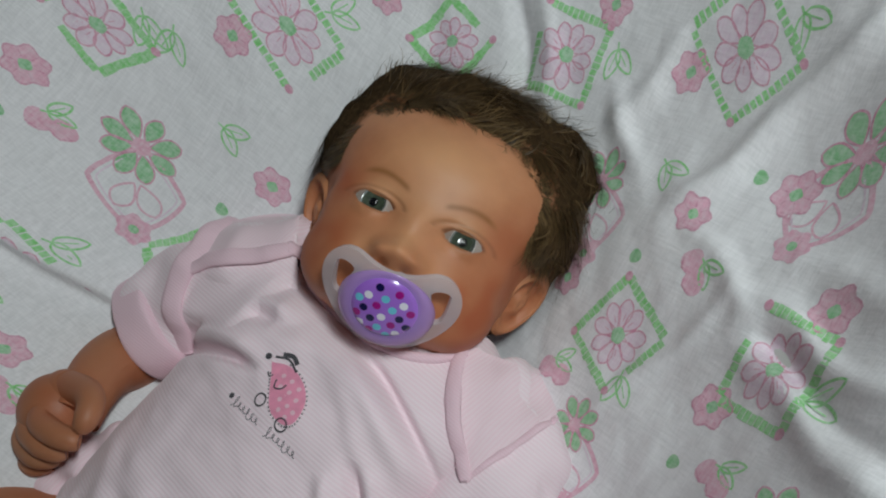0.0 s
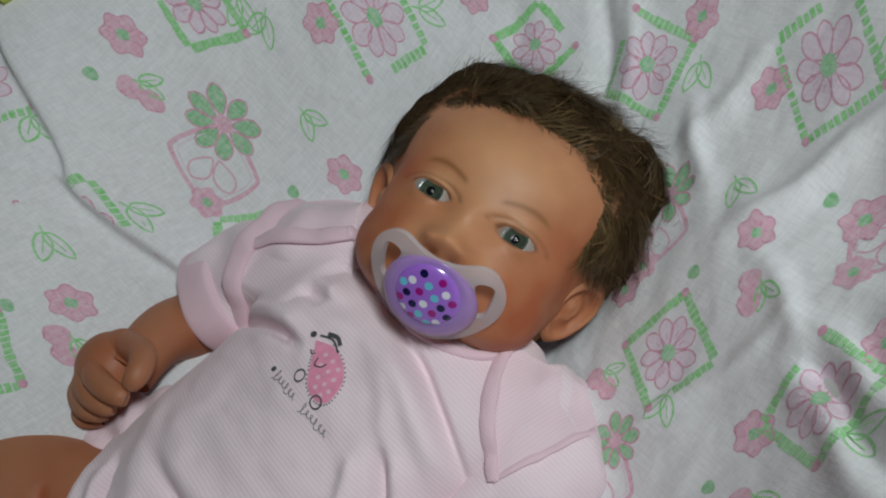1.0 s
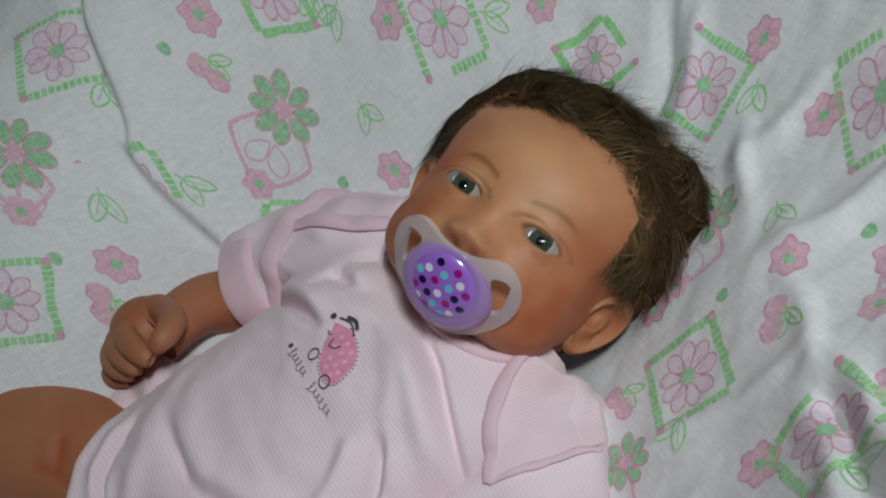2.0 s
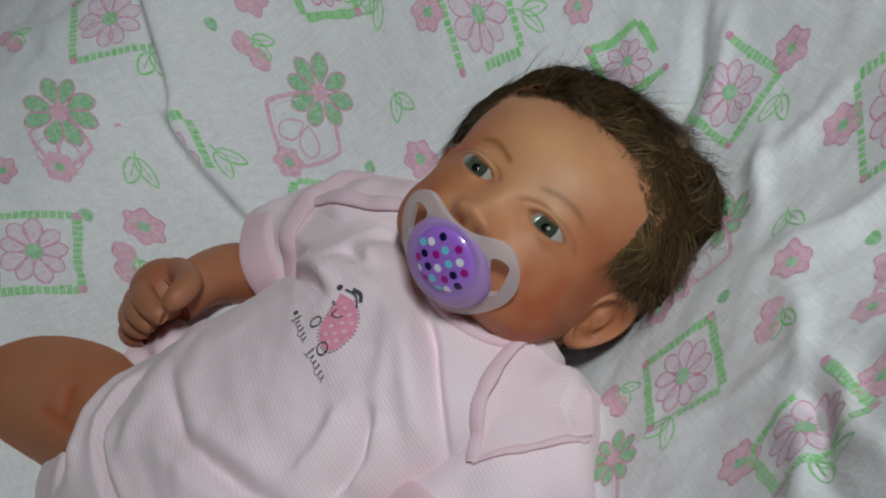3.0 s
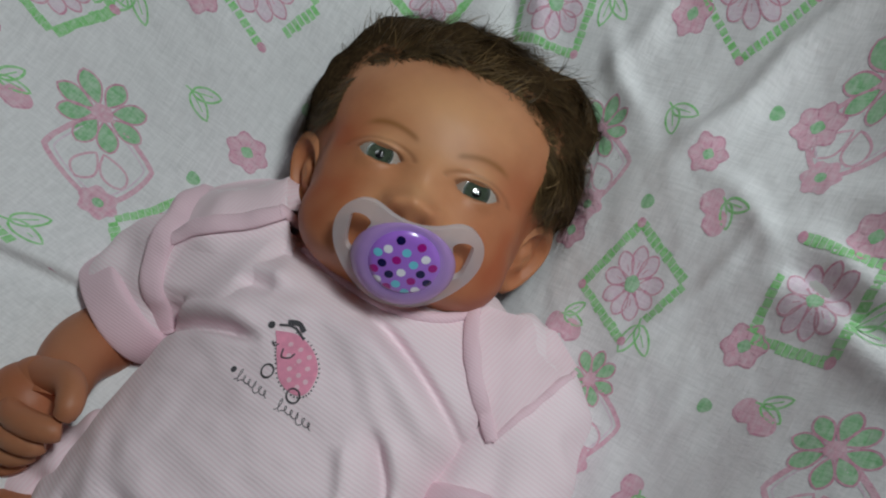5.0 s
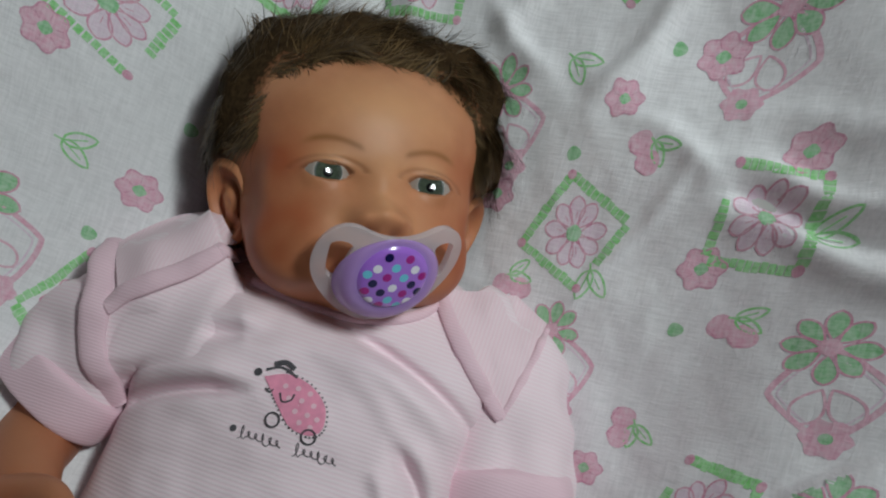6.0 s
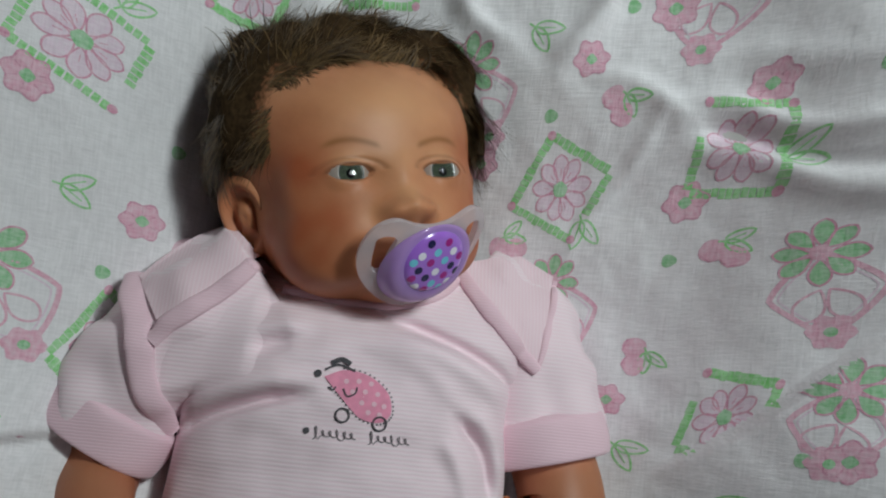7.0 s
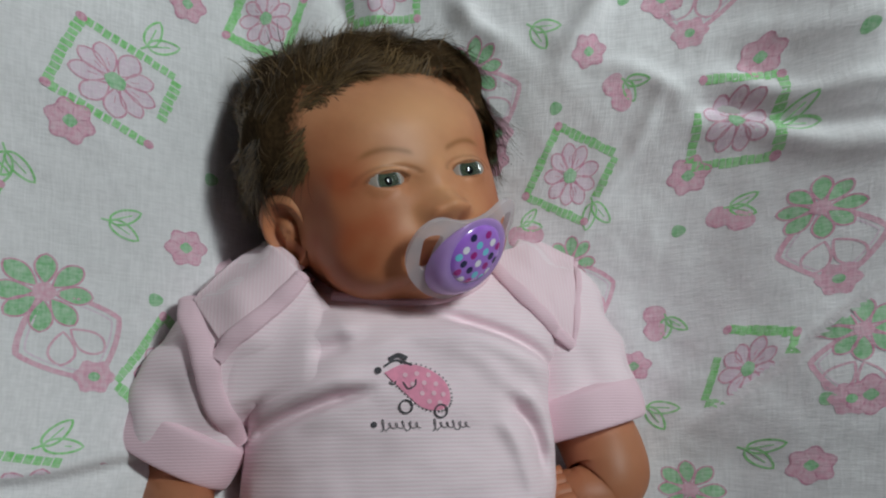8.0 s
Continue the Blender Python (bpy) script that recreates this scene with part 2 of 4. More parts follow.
def ball(centre, radii, nu=20, nv=28, turn=None):
    verts = []
    for i in range(nu + 1):
        th = math.pi * i / nu
        for k in range(nv):
            ph = 2 * math.pi * k / nv
            q = np.array((math.sin(th) * math.cos(ph), math.sin(th) * math.sin(ph), math.cos(th))) * radii
            verts.append(q if turn is None else turn @ q)
    return np.array(verts) + np.asarray(centre, float), grid_faces(nu + 1, nv, False, True)


# ---- the blanket's lie: a soft hollow with folds, heights in mm over x, y in mm ----
BUMPS = [(57, 70, 15, 30), (-143, -165, 16, 40), (109, -21, -12, 32), (162, -55, 16, 35), (120, 40, -11, 25),
         (-222, -22, -12, 50), (-124, 8, 8, 28), (57, 145, -6, 35), (85, 90, 6, 25), (-45, 25, -14, 42),
         (68, 54, -9, 20), (86, 80, -4, 20), (106, 132, -17, 27), (144, 92, -11, 20), (-150, 71, 8, 28)]
# ridges: from x, y to x, y, height, width
RIDGES = [(117, 82, 190, 59, 4.5, 5), (115, 66, 190, 34, 5, 6), (116, 74, 185, 46, -4, 4), (-74, 160, -49, 118, -9, 5), (-55, 160, -36, 122, 5, 5),
          (98, 180, 56, 106, 8, 6), (0, 135, 26, 112, 6, 5), (72, 97, 118, 74, 4.5, 5), (102, 84, 72, 24, 3, 4),
          (-110, 130, -95, 100, -3, 6), (20, 170, 5, 120, 5, 6), (150, -5, 110, -60, 2, 8),
          (190, 90, 120, 100, 3, 6), (-230, 60, -170, 30, 2, 9), (-250, -120, -170, -130, 2, 9)]
# overlaps: a layer that ends in a step along a line: from, to, height, softness, depth of the hollow before it
STEPS = [(-262, -60, -188, -92, 7.5, 2.5, 0.45), (-194, -95, -138, -87, 8.5, 1.4, 0.45), (187, -13, 122, -73, 3.0, 1.0, 6.5)]


def lie(x, y):
    x, y = np.asarray(x, float), np.asarray(y, float)
    X, Y = x / 100, y / 100
    v = 100 * (-.322 + .052 * X + .225 * Y + .317 * X * X + .094 * X * Y + .141 * Y * Y)
    for a, b, h, s in BUMPS:
        v = v + h * np.exp(-((x - a) ** 2 + (y - b) ** 2) / (2 * s * s))
    v = np.where(v > 85, 85 + 60 * (1 - np.exp(-np.maximum(v - 85, 0) / 60)), v)
    for ax, ay, bx, by, h, w in RIDGES:
        ln = math.hypot(bx - ax, by - ay)
        ux, uy = (bx - ax) / ln, (by - ay) / ln
        s = (x - ax) * ux + (y - ay) * uy
        d = (y - ay) * ux - (x - ax) * uy + 2.0 * np.sin(s * 0.11 + ax)
        ends = 1 / (1 + np.exp(-s / 5)) / (1 + np.exp((s - ln) / 5))
        v = v + (1.4 if ax > 112 else 0.9) * h * np.exp(-(d / w) ** 2) * ends
    for ax, ay, bx, by, h, w, dip in STEPS:
        ln = math.hypot(bx - ax, by - ay)
        ux, uy = (bx - ax) / ln, (by - ay) / ln
        s = (x - ax) * ux + (y - ay) * uy
        d = (y - ay) * ux - (x - ax) * uy + 1.5 * np.sin(s * 0.08)
        ends = 1 / (1 + np.exp(-s / 4)) / (1 + np.exp((s - ln) / 4))
        over_ = 1 / (1 + np.exp(np.clip(-d / (w * 0.35), -60, 60)))
        v = v + h * ends * over_ * np.exp(-np.maximum(d, 0) / 30)
        if dip > 1:  # the lower layer plunges under the upper one
            v = v - dip * ends * (1 - over_) * np.exp(np.minimum(d, 0) / 10)
        else:
            v = v - dip * h * ends * np.exp(-((d + 4) / 5) ** 2)
    flat = v.ravel()
    crumple = np.array([2.6 * noise.noise(Vector((a * 0.022, b * 0.022, 3.1))) + 1.6 * noise.noise(Vector((a * 0.07, b * 0.06, 7.7)))
                        + 1.5 * (0.5 - abs(noise.noise(Vector((a * 0.035, b * 0.03, 11.0))))) * max(0.0, noise.noise(Vector((a * 0.012, b * 0.012, 4.0))) + 0.3)
                        + 0.5 * noise.noise(Vector((a * 0.2, b * 0.17, 1.3))) for a, b in zip(x.ravel(), y.ravel())])
    return (flat + crumple).reshape(v.shape)


def axis_lines(lo, hi, fine, edge, coarse):
    mid = np.arange(lo, hi + fine / 2, fine)
    return np.concatenate([np.arange(-edge, lo, coarse), mid, np.arange(hi + coarse, edge + 1, coarse)])

# ---- setting ----


def box(lo, hi):
    (a, b, c), (d, e, f) = lo, hi
    v = [(a, b, c), (d, b, c), (d, e, c), (a, e, c), (a, b, f), (d, b, f), (d, e, f), (a, e, f)]
    return v, [(3, 2, 1, 0), (4, 5, 6, 7), (0, 1, 5, 4), (1, 2, 6, 5), (2, 3, 7, 6), (3, 0, 4, 7)]


def structure(name, lo, hi, material, label):
    ob = Shape().add(*box(lo, hi)).part(name, [material], None, label, False)
    tagged(ob, label, name.split("_")[0], kind="structure")
    return ob


structure("floor", (-2000, -2000, -720), (2000, 2000, -620), FLOOR_TILE, "grey tiled bedroom floor")
structure("ceiling", (-2000, -2000, 1800), (2000, 2000, 1900), WALL_PAINT, "dark grey painted flat ceiling")
structure("wall_north", (-2000, 2000, -620), (2000, 2100, 1800), WALL_PAINT, "dark grey painted plain wall")
structure("wall_south", (-2000, -2100, -620), (2000, -2000, 1800), WALL_PAINT, "dark grey painted plain wall")
structure("wall_east", (2000, -2000, -620), (2100, 2000, 1800), WALL_PAINT, "dark grey painted plain wall")
structure("wall_west", (-2100, -2000, -620), (-2000, 2000, 1800), WALL_PAINT, "dark grey painted plain wall")

# ceiling lamp that lights the doll
LX, LY = 290, 180
lamp = thing("ceiling_lamp", (LX, LY, 1800), "round white pendant lamp with a glowing diffuser hanging from the ceiling", "lamp")
Shape().add(*tube([(LX, LY, 1799, 60), (LX, LY, 1780, 60), (LX, LY, 1772, 30)], 4, 32, (0, 1, 0))).part("canopy", [WALL_PAINT], lamp)
Shape().add(*tube([(LX, LY, 1776, 4), (LX, LY, 735, 4)], 2, 10, (0, 1, 0))).part("cord", [WALL_PAINT], lamp)
Shape().add(*ball((LX, LY, 700), (110, 110, 34), 14, 48)).part("diffuser", [GLOW], lamp, "glowing white diffuser")

# bed under everything
bed = thing("bed", (0, 0, -620), "bed with a plain pale sheet under the blanket", "bed")
mattress = Shape().add(*box((-900, -1000, -330), (900, 900, -120))).part("mattress", [SHEET], bed, "pale sheeted mattress")
bv = mattress.modifiers.new("round", "BEVEL")
bv.width, bv.segments = 0.05, 4
Shape().add(*box((-880, -980, -620), (880, 880, -332))).part("bed_base", [SHEET], bed)

# cushion that makes the hollow
cx, cy = np.meshgrid(np.arange(-480, 481, 20.0), np.arange(-480, 481, 20.0), indexing="ij")
edge = np.clip((480 - np.maximum(np.abs(cx), np.abs(cy))) / 90, 0, 1) ** 0.5
cz = -118 + (lie(cx, cy) - 9 + 118) * edge
low = np.stack([cx, cy, np.full_like(cx, -119.0)], -1).reshape(-1, 3)
nn = cx.shape[0]
cushion = Shape().add(np.stack([cx, cy, cz], -1).reshape(-1, 3), [f[::-1] for f in grid_faces(nn, nn)])
cushion.add(low, grid_faces(nn, nn))
tagged(cushion.part("cushion", [SHEET]), "soft pale cushion with a hollow, hidden under the blanket", "cushion")

# ---- blanket ----
gx, gy = axis_lines(-290, 230, 1.6, 470, 12.0), axis_lines(-330, 230, 1.6, 470, 12.0)
bx, by = np.meshgrid(gx, gy, indexing="ij")
bz = lie(bx, by)
rim = np.maximum(np.abs(bx), np.abs(by))
bz = bz - np.maximum(rim - 380, 0) * 0.6
blanket = Shape().add(np.stack([bx, by, bz], -1).reshape(-1, 3), [f[::-1] for f in grid_faces(len(gx), len(gy))]).part("baby_blanket", [COTTON])
tagged(blanket, "crumpled white muslin blanket printed with pink and green flowers", "blanket")


def ribbon(points, width, closed=False):
    """A flat band along a line of x, y points, three vertices across."""
    p = np.asarray(points, float)
    n = len(p)
    verts = []
    for i in range(n):
        a = p[(i - 1) % n] if closed or i else p[i]
        b = p[(i + 1) % n] if closed or i < n - 1 else p[i]
        d = unit(b - a + 1e-9)
        w = np.array((-d[1], d[0])) * width / 2
        verts += [p[i] - w, p[i] + w]
    return np.array(verts), grid_faces(n, 2, closed, False)


def petal_line(length, width, base, n=16, tip=1.35):
    """The outline of a petal that points along +x from the flower's heart."""
    s = np.linspace(0, 1, n)
    half = width / 2 * np.sin(math.pi * s ** tip) ** 0.62
    x = base + (length - base) * s
    return np.concatenate([np.stack([x, half], 1), np.stack([x[::-1], -half[::-1]], 1)[1:-1]])


def petal_fill(length, width, base, n=11, tip=1.35):
    s = np.linspace(0, 1, n)
    half = width / 2 * np.sin(math.pi * s ** tip) ** 0.62
    x = base + (length - base) * s
    v = np.stack([np.stack([x, half * k], 1) for k in (-1, -0.33, 0.33, 1)], 1).reshape(-1, 2)
    return v, grid_faces(n, 4)


def disc(r, rings=3, n=18, wobble=0.0, lobes=0):
    v = [(0.0, 0.0)]
    for i in range(1, rings + 1):
        for k in range(n):
            a = 2 * math.pi * k / n
            q = r * i / rings * (1 + wobble * math.cos(lobes * a))
            v.append((q * math.cos(a), q * math.sin(a)))
    f = [(0, 1 + k, 1 + (k + 1) % n) for k in range(n)]
    for i in range(rings - 1):
        f += [(1 + i * n + k, 1 + (i + 1) * n + k, 1 + (i + 1) * n + (k + 1) % n, 1 + i * n + (k + 1) % n) for k in range(n)]
    return np.array(v), f


def turned(v, a, shift=(0, 0)):
    c, s = math.cos(a), math.sin(a)
    return np.asarray(v) @ np.array([[c, s], [-s, c]]) + np.asarray(shift)


def side_of_layer(x, y):
    """Which overlapping layer of the cloth a spot belongs to: a print stops where its layer ends."""
    key = []
    for ax, ay, bx_, by_, h, w, dip in STEPS:
        ln = math.hypot(bx_ - ax, by_ - ay)
        ux, uy = (bx_ - ax) / ln, (by_ - ay) / ln
        along = (x - ax) * ux + (y - ay) * uy
        key.append((y - ay) * ux - (x - ax) * uy > 0 if -2 < along < ln + 2 else None)
    return key


class Print:
    """Flat print shapes in a motif's own plane, laid onto the blanket."""

    def __init__(self):
        self.pieces = []

    def put(self, vf, slot, lift):
        self.pieces.append((np.asarray(vf[0], float), vf[1], slot, lift))

    def lay(self, name, centre, ex, ey, label="", layer=None, parent=None):
        shape = Shape()
        for v, f, slot, lift in self.pieces:
            x = centre[0] + v[:, 0] * ex[0] + v[:, 1] * ey[0]
            y = centre[1] + v[:, 0] * ex[1] + v[:, 1] * ey[1]
            f = [q for q in f if all(a is None or b is None or a == b for a, b in zip(side_of_layer(x[list(q)].mean(), y[list(q)].mean()), side_of_layer(*(layer or centre))))]
            if not f:
                continue
            shape.add(np.stack([x, y, lie(x, y) + lift * 0.45], 1), f, slot)
        return shape.part(name, PRINTS, parent or blanket, label) if shape.v else None


PINKF, PALEF, ROSEF, GREENF, LEAFF = range(5)


def daisy(p, r, petals, fill, line, heart, rng, plump=0.58):
    for k in range(petals):
        a = 2 * math.pi * (k + rng.uniform(-0.12, 0.12)) / petals
        size = r * rng.uniform(0.92, 1.06)
        p.put((turned(petal_fill(size, size * plump, size * 0.2)[0], a), petal_fill(size, size * plump, size * 0.2)[1]), fill, 0.45)
        rb = ribbon(turned(petal_line(size, size * plump, size * 0.2), a), 0.75, True)
        p.put(rb, line, 0.62)
        if fill == PALEF and rng.random() < 0.6:
            p.put(ribbon(turned([(size * 0.4, 0), (size * 0.6, 0.3)], a), 0.4), line, 0.6)
    p.put(disc(r * 0.24, 3, 16, 0.06, 5), heart, 0.8)


def framed_daisy(cx_, cy_, ax, ay, bx_, by_, seed, layer=None):
    """A pink daisy in a square frame of green dashes; a and b are two neighbouring corners."""
    rng = random.Random(seed)
    p = Print()
    ex, ey = np.array((ax - cx_, ay - cy_), float), np.array((bx_ - cx_, by_ - cy_), float)
    scale = (np.linalg.norm(ex) + np.linalg.norm(ey)) / 2 * 1.08
    ex, ey = ex / scale, ey / scale
    daisy(p, scale * 0.60, 9, PALEF, ROSEF, GREENF, rng, 0.48)
    flower = p.lay("framed_daisy_print", (cx_, cy_), ex, ey, "pink daisy printed in a dashed green frame", layer)
    corners = [(scale, 0), (0, scale), (-scale, 0), (0, -scale)]
    gap = rng.randrange(4)
    for k in range(4):
        a, b = np.array(corners[k]), np.array(corners[(k + 1) % 4])
        d = unit(b - a)
        w = np.array((-d[1], d[0]))
        n = 11
        for i in range(n):
            if k == gap and i > 6:
                continue
            c = a + (b - a) * ((i + 0.9) / (n + 0.8)) + w * rng.uniform(-0.3, 0.3)
            h = 2.0 * rng.uniform(0.85, 1.12)
            dash = Print()
            dash.put(ribbon([c - w * h, c, c + w * h], 2.6), LEAFF, 0.5)
            dash.lay("dash", (cx_, cy_), ex, ey, "", layer, flower)
        if k != gap:
            dot = Print()
            dot.put((disc(2.1, 2, 10)[0] + a, disc(2.1, 2, 10)[1]), ROSEF, 0.7)
            dot.lay("corner_dot", (cx_, cy_), ex, ey, "rose printed dot", layer, flower)
    return flower


def potted_daisy(cx_, cy_, r, vx, vy, seed):
    """A green daisy above a pink outlined square with pale leaves."""
    rng = random.Random(seed)
    p = Print()
    daisy(p, r, 8, GREENF, ROSEF, PINKF, rng, 0.46)
    if vx or vy:
        v = np.array((vx, vy), float)
        w = np.array((-vy, vx)) * 0.5
        m = v * 0.5
        rim_ = []
        for t in np.linspace(0, 2 * math.pi, 64, endpoint=False):
            cu, cw = math.cos(t), math.sin(t)
            k = (abs(cu) ** 1.25 + abs(cw) ** 1.25) ** (-1 / 1.25)
            rim_.append(m + m * cu * k + w * cw * k * 0.95)
        p.put(ribbon(rim_, 2.0, True), PINKF, 0.4)
        p.put(ribbon([m + (q - m) * 0.84 for q in rim_], 0.7, True), PALEF, 0.4)
        ang = math.atan2(vy, vx)
        for turn in (-0.5, 0.45):
            p.put(ribbon(turned(petal_line(17, 9, 3), ang + turn, v * 0.38), 0.9, True), PINKF, 0.42)
        p.put((disc(6.8, 4, 26, 0.12, 6)[0] + v * 0.98, disc(6.8, 4, 26, 0.12, 6)[1]), PINKF, 0.55)
        p.put((disc(2, 2, 12)[0] + v * 0.98, disc(2, 2, 12)[1]), GREENF, 0.75)
    return p.lay("green_daisy_print", (cx_, cy_), (1, 0), (0, 1), "green daisy printed over a pink square")


def small_flower(cx_, cy_, r, seed):
    rng = random.Random(seed)
    p = Print()
    a = rng.uniform(0, 1)
    p.put((turned(disc(r, 5, 30, 0.13, 6)[0], a), disc(r, 5, 30, 0.13, 6)[1]), PINKF, 0.45)
    n = 36
    ring = [(r * 0.97 * (1 + 0.13 * math.cos(6 * t)) * math.cos(t), r * 0.97 * (1 + 0.13 * math.cos(6 * t)) * math.sin(t)) for t in np.linspace(0, 2 * math.pi, n, endpoint=False)]
    p.put(ribbon(turned(ring, a), 0.7, True), ROSEF, 0.6)
    for k in range(6):
        t = a + 2 * math.pi * (k + 0.5) / 6
        p.put(ribbon([(r * 0.4 * math.cos(t), r * 0.4 * math.sin(t)), (r * 0.75 * math.cos(t), r * 0.75 * math.sin(t))], 0.5), ROSEF, 0.6)
    p.put(disc(r * 0.3, 2, 14, 0.1, 4), GREENF, 0.8)
    return p.lay("small_pink_flower_print", (cx_, cy_), (1, 0), (0, 1), "small pink printed flower")


def leaf_pair(p, size, at=(0, 0), turn=0.0):
    for a in (-0.45, 0.5):
        p.put(ribbon(turned(petal_line(size, size * 0.45, 0, 12, 0.8), turn + a, at), 0.9, True), LEAFF, 0.5)
        p.put(ribbon(turned([(0, 0), (size * 0.7, 0)], turn + a, at), 0.5), LEAFF, 0.5)
    p.put(ribbon(turned([(0, 0), (-size * 0.25, 0)], turn, at), 0.8), LEAFF, 0.5)


def leaves(cx_, cy_, dx, dy, seed):
    p = Print()
    leaf_pair(p, 13.0, (-6, 0), random.Random(seed).uniform(-0.2, 0.2))
    d = unit((dx, dy))
    return p.lay("leaf_print", (cx_, cy_), d, (-d[1], d[0]), "green outlined printed leaves")


def berry(cx_, cy_, dx, dy, seed):
    """A two-lobed pink bud with a leaf beside it."""
    p = Print()
    for s in (-4.2, 4.2):
        p.put((disc(4.8, 3, 18, 0.06, 3)[0] + (s, 0), disc(4.8, 3, 18, 0.06, 3)[1]), PINKF, 0.45 if s < 0 else 0.5)
    p.put(ribbon([(-8, -3), (-3, -4.6), (0, -2.6), (4, -4.8), (8.4, -2)], 0.7), ROSEF, 0.65)
    leaf_pair(p, 10.0, (-2, 5), 0.35)
    d = unit((dx, dy))
    return p.lay("pink_bud_print", (cx_, cy_), d, (-d[1], d[0]), "pink printed bud with green leaves")


def green_spot(cx_, cy_):
    p = Print()
    p.put(disc(2.9, 2, 14, 0.08, 3), GREENF, 0.45)
    return p.lay("green_spot_print", (cx_, cy_), (1, 0), (0, 1), "small green printed spot")


for i, row in enumerate([(62, 49, 83, 57, 70, 27), (131, 64, 146, 80, 146, 45), (-152, 74, -128, 82, -140, 51), (48, 167, 76, 165, 57, 142),
                         (-34, 141, -19, 159, -16, 126), (-90, 119, -72, 130, -82, 104), (-153, -182, -161, -156, -134, -172), (-212, 15, -192, 23, -203, -3),
                         (-239, -91, -253, -64, -221, -78), (-133, -49, -134, -24, -151, -55), (138, -51, 154, -36, 145, -70)]):
    framed_daisy(*row, 20 + i)
framed_daisy(-172, -103, -186, -84, -152, -90, 35, (-165, -70))
for i, row in enumerate([(-177, -18, 16.5, 19, -35), (161, 18, 13.5, 6, -33), (13, 102, 14, 13, -32), (-206, -137, 18, 24, -14), (171, -38, 13, -4, -30),
                         (65, 8, 12.5, 12, -33), (116, 141, 16, -6, -36), (115, -107, 14, 0, 0)]):
    potted_daisy(*row, 60 + i)
for i, row in enumerate([(116, 44, 9.3), (-125, 8, 9), (99, 125, 10), (-221, -22, 9.5), (-152, -132, 9), (-168, 53, 9.5), (28, 155, 9),
                         (66, 103, 8.5), (138, 89, 9), (157, -96, 9), (95, -46, 8), (173, -66, 9), (-21, 167, 9), (-191, -176, 8), (-124, 116, 8), (24, 59, 8)]):
    small_flower(row[0], row[1], row[2] * 0.87, 90 + i)
for i, row in enumerate([(-203, -37, 8, 3), (80, 83, 5, -7), (105, -25, 0, -8), (133, 21, 7, -3), (42, 22, 8, 0), (-139, -148, 6, -3), (-255, -144, 9, 4)]):
    berry(*row, 120 + i)
for i, row in enumerate([(-149, 14, 8, -2), (-174, -120, 7, -3), (45, 115, 8, -6), (141, -91, 6, -3), (-188, 30, 2, -8), (-135, 96, 10, 6), (72, 176, 8, -5),
                         (-8, 147, 5, -10), (-197, 28, 7, -8), (76, 30, 4, -9), (153, 59, 6, 1), (-166, -79, 9, 3), (104, -71, 6, -6), (-214, -86, 8, -6)]):
    leaves(*row, 140 + i)
for row in [(-137, -17), (-115, 42), (82, 127), (114, 19), (160, -67), (52, 79), (169, 88), (-217, -47), (-161, -152)]:
    green_spot(*row)

# ---- the doll: one mesh ----
HEAD_AT = np.array((-30.0, 21.0, 21.0))
HEAD_AXES = np.array([[0.9023, 0.2356, -0.3609], [-0.2273, 0.9716, 0.0660], [0.3662, 0.0224, 0.9302]])  # rows: its right hand in the picture, crown, face


def head_to_world(v):
    return np.asarray(v, float) @ HEAD_AXES + HEAD_AT


EYE_X, EYE_Y, EYE_Z, EYE_R = 20.6, 9.4, 34.6, 11.4
LOBES = [((0, 33, -8), (57, 51, 54)), ((27, 52, -8), (26, 27, 32)), ((-27, 52, -8), (26, 27, 32)), ((0, 0, 3), (47, 42, 46)), ((21, 8, 13), (23.5, 26, 30)), ((-21, 8, 13), (23.5, 26, 30)),
         ((24, -15, 17), (21, 20, 21)), ((-24, -15, 17), (21, 20, 21)), ((0, -30, 25), (15, 11, 16)), ((0, 34, 12), (42, 29, 37))]
# nose, nostrils, cheeks, lip: x, y, height, widths
FEATURES = [(0, -7, 10.6, 7.6, 6.2), (0, 6, 2.8, 6, 9), (8.4, -8.5, 5.0, 4.2, 4), (-8.4, -8.5, 5.0, 4.2, 4), (0, -18, -1.5, 5, 4), (4.8, -13.4, -3.8, 2.4, 1.7),
            (-4.8, -13.4, -3.8, 2.4, 1.7), (13, 9, -2.6, 5, 5.5), (-13, 9, -2.6, 5, 5.5), (29, 9, 1.2, 6, 5), (-29, 9, 1.2, 6, 5), (26, -13, 2.6, 13, 11), (-26, -13, 2.6, 13, 11), (0, -21, 3, 12, 6)]


def bell(x, c, s):
    return np.exp(-((x - c) / s) ** 2)


def step_up(x, a, b):
    t = np.clip((x - a) / (b - a), 0, 1)
    return t * t * (3 - 2 * t)


doll = Shape()
NU, NV = 230, 320
th = np.linspace(0.0, math.pi, NU)[:, None]
ph = np.linspace(0, 2 * math.pi, NV, endpoint=False)[None, :]
dirs = np.stack([np.sin(th) * np.sin(ph), np.cos(th) * np.ones_like(ph), np.sin(th) * np.cos(ph)], -1).reshape(-1, 3)
c0 = np.array((0, 12.0, 0))
total = np.zeros(len(dirs))
for centre, radii in LOBES:
    d, o = dirs / np.array(radii), (c0 - np.array(centre)) / np.array(radii)
    a, b, c = (d * d).sum(1), (d * o).sum(1), (o * o).sum() - 1
    disc_ = b * b - a * c
    r = np.where(disc_ > 0, (-b + np.sqrt(np.maximum(disc_, 0))) / a, 0)
    total += np.maximum(r, 0) ** 26
P = c0 + dirs * (total ** (1 / 26))[:, None]
